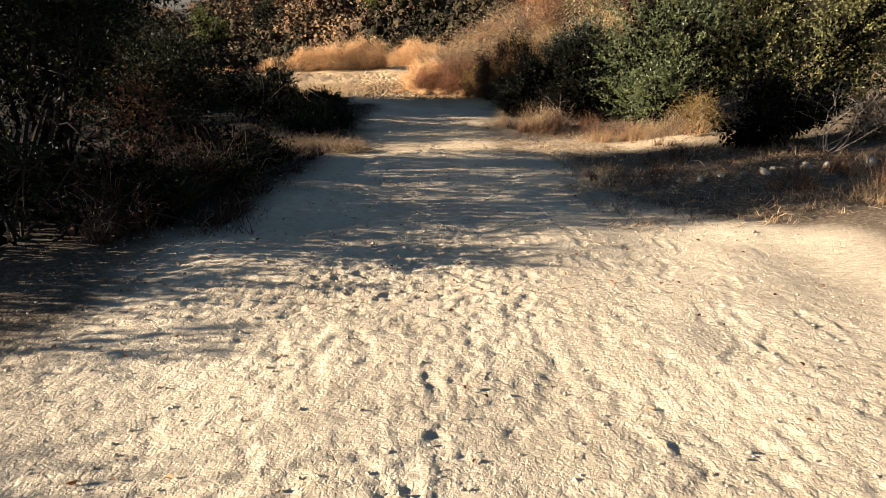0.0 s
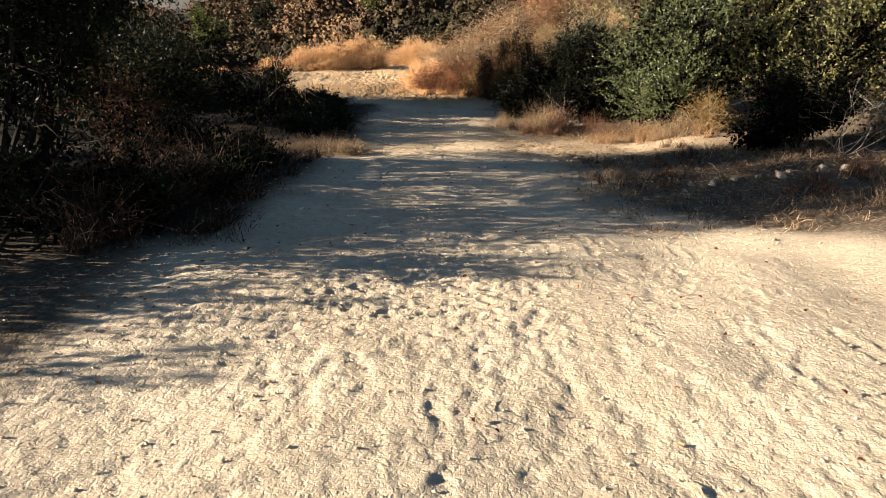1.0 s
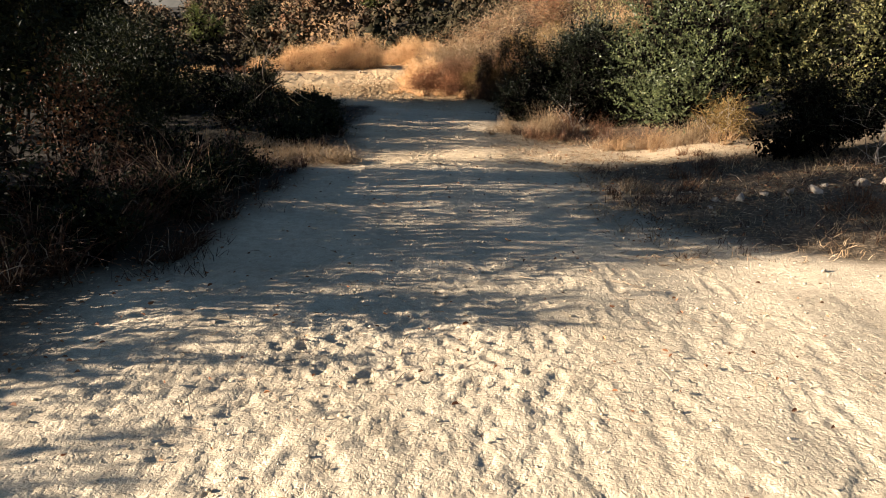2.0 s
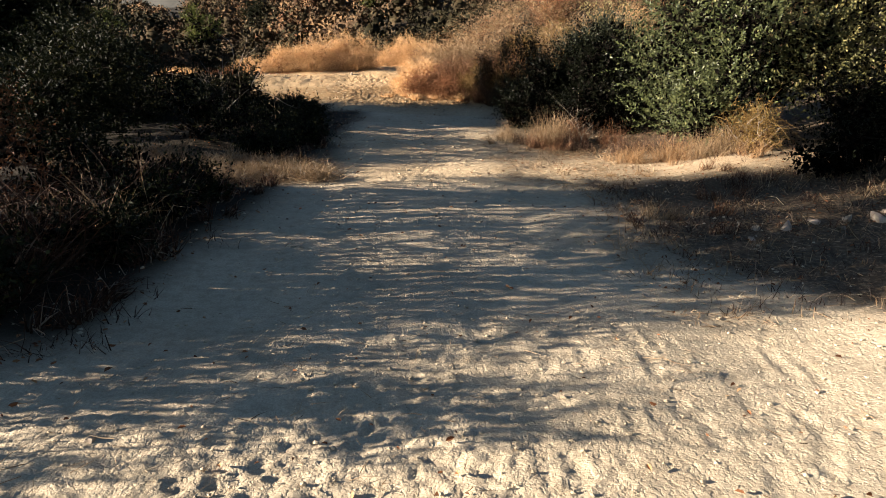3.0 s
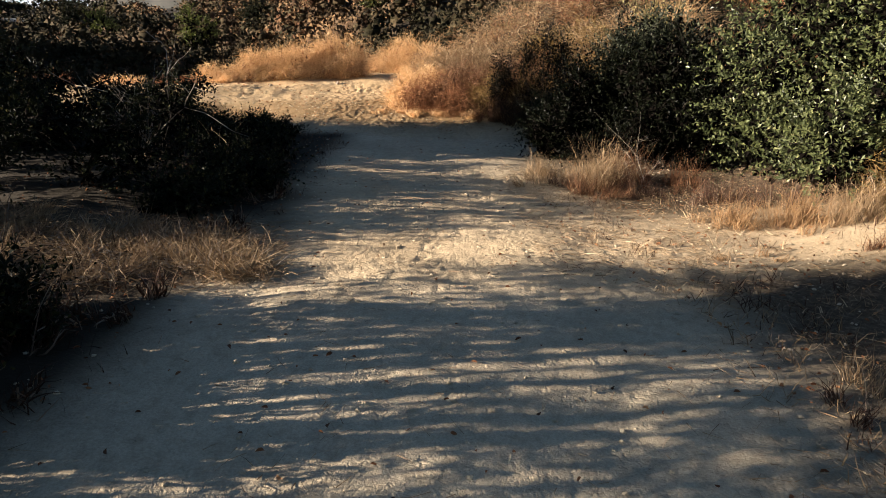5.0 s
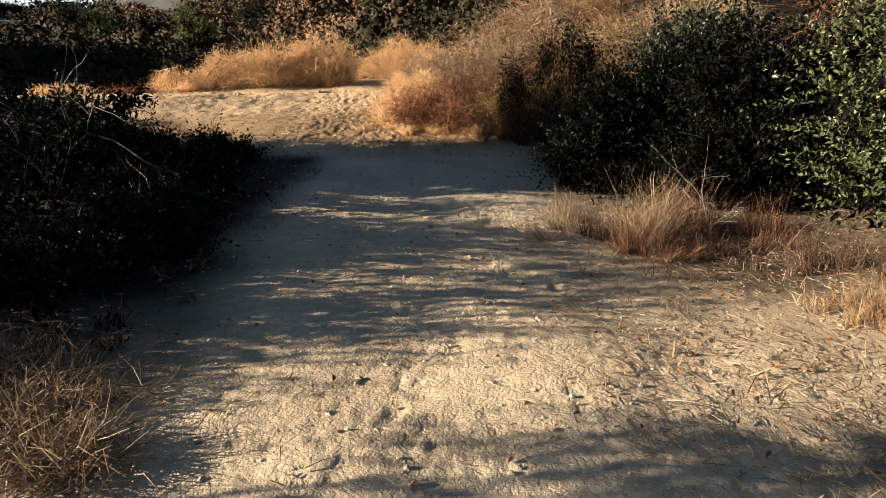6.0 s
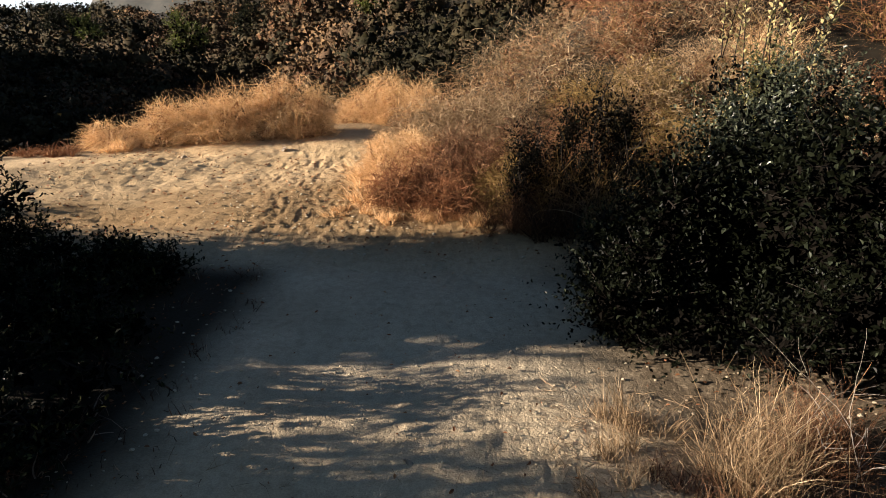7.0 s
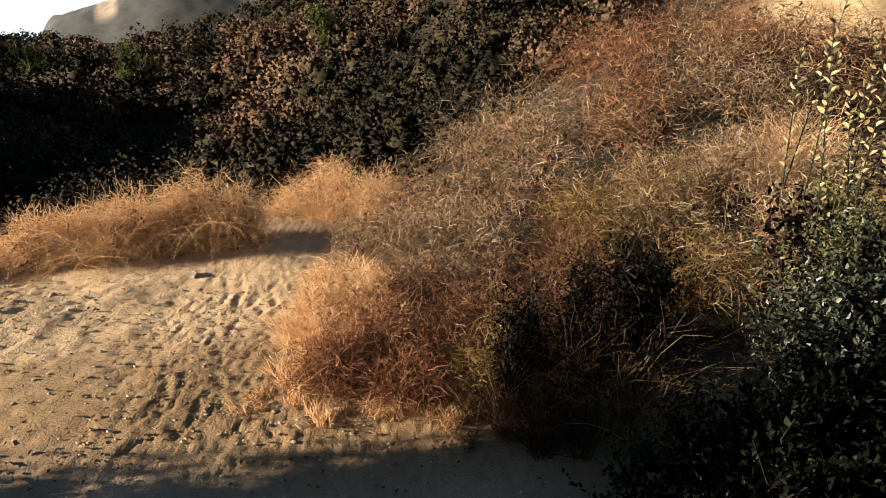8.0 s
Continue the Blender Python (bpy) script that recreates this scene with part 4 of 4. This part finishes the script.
for k, (x, y, rx, ry, h, n) in enumerate([
        (-2.3, 19.6, 0.6, 0.5, 1.55, 6500), (-3.05, 19.3, 0.7, 0.5, 1.45, 6500), (-3.85, 19.0, 0.6, 0.4, 1.05, 4200), (-4.6, 18.7, 0.55, 0.35, 0.6, 2600), (-1.05, 21.0, 0.55, 0.5, 1.35, 4200), (-0.45, 20.6, 0.5, 0.5, 1.3, 4200), (-1.7, 21.3, 0.4, 0.35, 0.8, 1800)]):
    brush_heap("straw_heap", x, y, rx, ry, h, int(1.25 * n), STRAW, "matted dome of curly golden straw on the crest", 190 + k, "dry grass", group="straw domes along the crest", wood=RUSTSTEM, stem=0.2, core=RUSTSTEM)
for k, (x, y, rx, ry, h, n) in enumerate([(-4.4, 18.45, 0.45, 0.3, 0.36, 600), (-5.2, 18.05, 0.55, 0.3, 0.34, 600), (-6.0, 17.4, 0.6, 0.35, 0.4, 700), (-6.9, 16.9, 0.7, 0.35, 0.4, 700), (-7.9, 16.3, 0.7, 0.35, 0.4, 600)]):
    grass_clump("rusty_grass", x, y, rx, ry, h, n, RUSTSTEM if k % 2 else STRAW, "low rusty dry grass on the crest of the mound", 180 + k, lean=0.4, bend=1.0, spread=0.4, wiggle=0.13, wide=0.009, group="grass along the crest")
for k, (x, y, rx, ry, h, n, m) in enumerate([
        (1.75, 12.45, 0.3, 0.3, 0.8, 900, GREYSTRAW), (1.2, 12.8, 0.35, 0.3, 0.4, 400, GREYSTRAW), (2.2, 12.5, 0.3, 0.3, 0.7, 600, BRUSHSTEM), (1.6, 11.9, 0.4, 0.3, 0.4, 450, BRUSHSTEM), (1.05, 12.3, 0.3, 0.3, 0.3, 250, GREYSTRAW), (2.75, 12.3, 0.35, 0.3, 0.5, 350, BRUSHSTEM), (2.5, 10.6, 0.3, 0.25, 0.42, 450, TUFTSTEM),
        (2.95, 10.35, 0.35, 0.25, 0.5, 600, TUFTSTEM), (3.45, 10.3, 0.35, 0.25, 0.55, 600, GREYSTRAW), (3.95, 9.95, 0.25, 0.2, 0.6, 220, TUFTSTEM), (1.9, 7.5, 0.22, 0.2, 0.22, 170, BROWNSTALK), (2.0, 7.65, 0.25, 0.2, 0.28, 200, GREYSTRAW), (2.6, 7.95, 0.25, 0.2, 0.25, 150, BRUSHSTEM), (2.9, 8.4, 0.3, 0.25, 0.3, 180, BRUSHSTEM),
        (2.5, 7.2, 0.3, 0.2, 0.2, 120, BROWNSTALK), (4.0, 5.9, 0.5, 0.4, 0.5, 420, GREYSTRAW), (4.6, 6.1, 0.4, 0.35, 0.65, 420, RUSTSTEM), (4.7, 6.6, 0.5, 0.5, 0.55, 380, GREYSTRAW), (3.8, 6.6, 0.5, 0.3, 0.3, 260, BRUSHSTEM), (4.4, 7.0, 0.4, 0.2, 0.4, 260, RUSTSTEM), (3.4, 8.9, 0.4, 0.3, 0.35, 200, BROWNSTALK), (2.3, 9.6, 0.3, 0.15, 0.2, 160, TUFTSTEM), (3.2, 9.55, 0.4, 0.15, 0.25, 200, BRUSHSTEM), (2.1, 12.0, 0.35, 0.25, 0.35, 380, BROWNSTALK), (2.75, 11.6, 0.4, 0.3, 0.45, 420, BROWNSTALK), (3.3, 11.1, 0.4, 0.3, 0.45, 420, BROWNSTALK), (3.9, 10.7, 0.4, 0.3, 0.4, 380, BROWNSTALK), (1.4, 12.4, 0.3, 0.25, 0.3, 260, BROWNSTALK)]):
    grass_clump("dry_tuft", x, y, rx, ry, h, n, m, "dry grass tuft at the edge of the trail", 360 + k, bend=0.2, wide=0.0042, wiggle=0.12, lean=0.4, spread=0.26, swept=0.15, group="tufts east of the trail")

# ---------------------------------------------------------------- rocks
for k, (x, y, r) in enumerate([(2.75, 7.3, 0.07), (2.95, 7.22, 0.11), (3.2, 7.28, 0.09), (3.42, 7.2, 0.1), (3.62, 7.14, 0.12), (3.3, 7.05, 0.06), (2.6, 7.05, 0.05), (3.8, 7.3, 0.08), (4.12, 7.2, 0.13), (4.42, 7.27, 0.17), (4.7, 7.4, 0.1), (5.05, 7.48, 0.17), (5.4, 7.6, 0.12), (5.75, 8.0, 0.1),
                               (1.4, 5.9, 0.03), (2.66, 5.2, 0.035), (-1.2, 4.12, 0.04), (0.3, 5.9, 0.025), (-2.2, 18.55, 0.09), (1.03, 11.6, 0.05), (-0.08, 12.4, 0.05), (-3.4, 18.0, 0.07)]):
    rock(x, y, r, 300 + k, "pale broken rock lying on bare dirt")


# ---------------------------------------------------------------- loose stuff on the ground
def ground_top(x, y):
    return plan_height(x, y) - 0.001


def straw_litter():
    rng = np.random.default_rng(71)
    s = Soup()
    spots = [(11000, 0.7, 5.0, 9.0, 13.2), (3600, -3.9, -1.2, 8.6, 10.4), (5200, 1.3, 5.0, 5.4, 9.2), (1500, -2.6, 0.8, 16.0, 18.3), (2600, -2.0, 2.0, 3.5, 12.5), (130, -2.0, 2.0, 1.0, 4.0), (1500, -0.4, 1.6, 15.9, 17.2)]
    for n, x0, x1, y0, y1 in spots:
        x, y = rng.uniform(x0, x1, n), rng.uniform(y0, y1, n)
        keep = vnoise(x * 1.7, y * 1.7, 9) + rng.uniform(-0.6, 0.6, n) > -0.15
        x, y = x[keep], y[keep]
        m = len(x)
        base = np.stack([x, y, ground_top(x, y) + rng.uniform(0.004, 0.03, m)], 1)
        a = rng.uniform(0, 2 * np.pi, m)
        way = np.stack([np.cos(a), np.sin(a), rng.normal(0.05, 0.16, m)], 1)
        add_fibres(s, base, way, rng.uniform(0.03, 0.15, m), rng.uniform(0.0025, 0.0055, m), rng.uniform(0, 0.12, m), rng, 2)
    tagged(new("straw_litter", s.mesh("straw_litter", GREYSTRAW)), "broken dry straw scattered over the dirt", "litter", kind="stuff")


def stubble():
    """Short dead weeds standing in the litter beside the trail."""
    rng = np.random.default_rng(75)
    for name, mat, label, spots in (
            ("dry_stubble", GREYSTRAW, "short grey dead weeds standing in the trailside litter", [(2600, 1.5, 5.2, 5.4, 9.0), (900, 1.0, 4.6, 9.4, 12.2), (500, -4.0, -1.5, 8.7, 10.2)]),
            ("brown_stubble", BROWNSTALK, "short dark brown dead weeds in the trailside litter", [(2600, 1.7, 5.4, 5.6, 9.2), (700, 1.2, 4.6, 9.6, 12.6), (900, -2.6, -1.5, 4.4, 8.8), (700, -2.4, -1.35, 10.2, 15.0)])):
        s = Soup()
        for n, x0, x1, y0, y1 in spots:
            # they stand in small bunches
            cx, cy = rng.uniform(x0, x1, n // 9), rng.uniform(y0, y1, n // 9)
            who = rng.integers(0, n // 9, n)
            x, y = cx[who] + rng.normal(0, 0.05, n), cy[who] + rng.normal(0, 0.05, n)
            base = np.stack([x, y, ground_top(x, y) - 0.004], 1)
            way = np.stack([rng.normal(0, 0.5, n), rng.normal(0, 0.5, n), np.ones(n)], 1)
            add_fibres(s, base, way, rng.uniform(0.04, 0.16, n) * rng.uniform(0.5, 1.4, n // 9)[who], rng.uniform(0.004, 0.008, n), rng.uniform(0, 0.6, n), rng, 2)
        tagged(new(name, s.mesh(name, mat)), label, "weeds", kind="stuff")


def leaf_litter():
    rng = np.random.default_rng(72)
    s = Soup()
    for n, x0, x1, y0, y1 in [(1500, -4.2, -1.6, 3.6, 16.0), (1200, 1.5, 5.0, 6.0, 14.0), (700, -2.2, 2.6, 3.5, 16.0), (60, -2.2, 2.6, 1.0, 4.0), (700, -4.8, 0.6, 15.5, 18.4)]:
        x, y = rng.uniform(x0, x1, n), rng.uniform(y0, y1, n)
        base = np.stack([x, y, ground_top(x, y) + rng.uniform(0.004, 0.02, n)], 1)
        a = rng.uniform(0, 2 * np.pi, n)
        add_leaves(s, base, np.stack([np.cos(a), np.sin(a), rng.normal(0.1, 0.25, n)], 1), rng.uniform(0.014, 0.04, n) * np.where(y > 15.5, 1.2, 1.0), 0.5, rng, 0.5)
    tagged(new("leaf_litter", s.mesh("leaf_litter", RUSTSTEM)), "curled brown fallen leaves on the dirt", "litter", kind="stuff")


def dirt_clods():
    rng = np.random.default_rng(73)
    s = Soup()
    t = (1 + 5 ** 0.5) / 2
    ico = unit(np.array([(-1, t, 0), (1, t, 0), (-1, -t, 0), (1, -t, 0), (0, -1, t), (0, 1, t), (0, -1, -t), (0, 1, -t), (t, 0, -1), (t, 0, 1), (-t, 0, -1), (-t, 0, 1)]))
    tri = np.array([(0, 11, 5), (0, 5, 1), (0, 1, 7), (0, 7, 10), (0, 10, 11), (1, 5, 9), (5, 11, 4), (11, 10, 2), (10, 7, 6), (7, 1, 8), (3, 9, 4), (3, 4, 2), (3, 2, 6), (3, 6, 8), (3, 8, 9), (4, 9, 5), (2, 4, 11), (6, 2, 10), (8, 6, 7), (9, 8, 1)])
    for n, x0, x1, y0, y1, big in [(1400, -2.6, 3.0, 0.9, 5.5, 0.006), (1500, -2.2, 3.0, 4.5, 15.5, 0.009), (700, -5.0, 0.6, 15.4, 18.5, 0.010), (400, 0.4, 3.5, 9.3, 13.0, 0.005)]:
        x, y = rng.uniform(x0, x1, n), rng.uniform(y0, y1, n)
        r = big * rng.uniform(0.25, 1.0, n) ** 2.0 * 1.5 + 0.003
        c = np.stack([x, y, ground_top(x, y) + r * 0.2], 1)
        v = c[:, None, :] + ico[None] * r[:, None, None] * rng.uniform(0.6, 1.25, (n, 12, 1)) * np.array([1.2, 1.0, 0.7])
        s.add(v, (np.arange(n)[:, None, None] * 12 + tri[None]).reshape(-1, 3))
    tagged(new("dirt_clods", s.mesh("dirt_clods", GROUND)), "small crumbled dirt clods on the trail", "dirt", kind="stuff")


straw_litter()
stubble()
leaf_litter()
dirt_clods()


# ---------------------------------------------------------------- the slopes across the gulley
def chaparral(name, label, count, seed, dmin, dmax, sizes, tints, heads, cards, span):
    """Rounded shrubs of one tint each; every shrub is a handful of leafy heads with small leaf clumps on them."""
    rng = np.random.default_rng(seed)
    d = dmin * (dmax / dmin) ** rng.uniform(0, 1, count)
    ang = rng.uniform(*span, count)
    y = d / np.sqrt(1 + ang * ang)
    x = y * ang
    keep = (y > gulley_edge(x) + 1.2) & ~((ang > 0.41) & (ang < 0.585) & (y > 47) & (y < 76))
    x, y, d, ang = x[keep], y[keep], d[keep], ang[keep]
    n = len(x)
    R = (sizes[0] + (sizes[1] - sizes[0]) * rng.uniform(0, 1, n) ** 1.3) * np.minimum(0.75 + d / 85.0, 1.8)
    rusty = step(0.06, 0.03, np.abs(ang + 0.165)) * step(56, 62, d) * step(92, 82, d)
    tint = np.clip(rng.uniform(*tints, n) + 0.4 * vnoise(x * 0.07, y * 0.07, 91) + 0.7 * rusty, 0, 1)
    # the heads
    who = np.repeat(np.arange(n), heads)
    m = len(who)
    th, rho = rng.uniform(0, 2 * np.pi, m), np.sqrt(rng.uniform(0, 1, m))
    hx, hy = x[who] + R[who] * 0.75 * rho * np.cos(th), y[who] + R[who] * 0.75 * rho * np.sin(th)
    r = R[who] * rng.uniform(0.3, 0.56, m)
    centre = np.stack([hx, hy, plan_height(hx, hy) + R[who] * (0.5 - 0.42 * rho ** 2) * rng.uniform(0.5, 1.2, m)], 1)
    # the leaf clumps, thicker towards the outside of each head
    u = unit(rng.normal(size=(m, cards, 3)) + [-0.1, -0.25, 0.25])
    c = centre[:, None, :] + u * (r[:, None] * rng.uniform(0.25, 1.3, (m, cards)) ** 0.7)[..., None] * [1, 1, 0.85]
    nrm = unit(u + rng.normal(size=u.shape) * 0.8)
    a = unit(np.cross(nrm, rng.normal(size=u.shape)))
    b = np.cross(nrm, a)
    flip = np.sign((nrm * u).sum(-1, keepdims=True))
    a = a * np.where(flip == 0, 1, flip)
    s = (0.014 + 0.00065 * d[who][:, None, None] + 0.058 * r[:, None, None]) * rng.uniform(0.55, 1.4, (m, cards, 1))
    q = np.stack([c - a * s - b * s * 0.6, c + a * s * 0.9 - b * s * 0.5, c + b * s * 1.1], 2).reshape(-1, 3)
    soft = np.repeat(unit(u + 0.25 * rng.normal(size=u.shape)).reshape(-1, 3), 3, axis=0)
    # the leafy inside, its tint lowered to stand in for the shade there
    na, nb = 6, 3
    th, ph = np.meshgrid(np.arange(na) * 2 * np.pi / na, np.array([-0.3, 0.45, 1.3]), indexing="ij")
    v = np.stack([np.cos(th) * np.cos(ph), np.sin(th) * np.cos(ph), np.sin(ph)], -1).reshape(1, -1, 3) * np.ones((m, 1, 1))
    core = centre[:, None, :] + v * (r[:, None] * rng.uniform(0.2, 0.5, (m, na * nb)))[..., None] * [1, 1, 0.85]
    i, j = np.meshgrid(np.arange(na), np.arange(nb - 1), indexing="ij")
    k = (i + 1) % na
    f0 = np.stack([i * nb + j, k * nb + j, k * nb + j + 1, i * nb + j + 1], -1).reshape(-1, 4)
    faces = [np.arange(len(q)).reshape(-1, 3), len(q) + (np.arange(m)[:, None, None] * (na * nb) + f0[None]).reshape(-1, 4)]
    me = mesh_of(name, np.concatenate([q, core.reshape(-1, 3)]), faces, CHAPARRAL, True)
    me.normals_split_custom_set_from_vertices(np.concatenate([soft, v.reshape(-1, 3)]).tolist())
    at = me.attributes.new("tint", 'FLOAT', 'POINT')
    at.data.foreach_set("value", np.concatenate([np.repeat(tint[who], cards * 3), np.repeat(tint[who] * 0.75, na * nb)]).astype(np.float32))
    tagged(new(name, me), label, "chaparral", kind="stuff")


chaparral("hillside_scrub", "olive and rust brown chaparral covering the far hillside", 1350, 81, 33, 130, (0.8, 2.9), (0.0, 0.85), 6, 58, (-0.8, 0.25))
chaparral("upper_scrub", "brown chaparral high on the far hillside", 320, 84, 85, 150, (0.8, 1.5), (0.15, 0.75), 5, 40, (-0.75, 0.1))
chaparral("bank_scrub", "dark chaparral on the slopes behind dry brush", 220, 82, 26, 110, (0.9, 2.1), (0.1, 0.7), 5, 50, (0.25, 0.82))
chaparral("hillside_trees", "dark green trees along the far ridge", 110, 83, 95, 185, (0.9, 1.7), (0.0, 0.2), 6, 60, (-0.82, -0.42))

# ---------------------------------------------------------------- trees and a wall on the far slope
LEAF_LIME = leafy("lime_tree_leaf", (0.04, 0.055, 0.015), (0.1, 0.115, 0.03), (0.2, 0.19, 0.06), 0.6, 0.2)
for x, y, r, h, m, text in [(-31.0, 90.0, 2.6, 5.6, LEAF_LIME, "yellow green tree standing among dark chaparral"), (-47.5, 92.0, 1.7, 6.5, LEAF_SHADE, "dark green tree on the far slope"),
                            (-44.0, 92.0, 1.8, 5.0, LEAF_LIME, "rounded green tree on the far slope"), (-24.0, 92.0, 2.4, 4.8, LEAF_SHADE, "dark green tree on the far slope"), (-8.0, 80.0, 2.2, 4.0, LEAF_LIME, "pale green tree on the far slope")]:
    shrub("hill_tree", x, y, r, r, h, 420, 0.34, m, text, "tree", int(-x * 10), shoot=1.0, leaves_per=9, plain=True, low=0.05, group="trees across the gulley")
wall_bm = bmesh.new()
bmesh.ops.create_cube(wall_bm, size=1.0)
bmesh.ops.bevel(wall_bm, geom=wall_bm.edges[:], offset=0.02, segments=1, affect='EDGES')
wall_me = bpy.data.meshes.new("retaining_wall")
wall_bm.to_mesh(wall_me)
wall_bm.free()
wall_me.materials.append(bark_like("pale_render", (0.5, 0.5, 0.48), (0.72, 0.72, 0.7)))
wall_ob = new("retaining_wall", wall_me)
wall_ob.matrix_world = pose(-61.0, 98.0, hz(-61.0, 98.0) + 0.7, 0, 0, 8) @ Matrix.Diagonal((8.0, 0.5, 1.6, 1))
tagged(wall_ob, "low white wall on the far slope among trees", "wall")
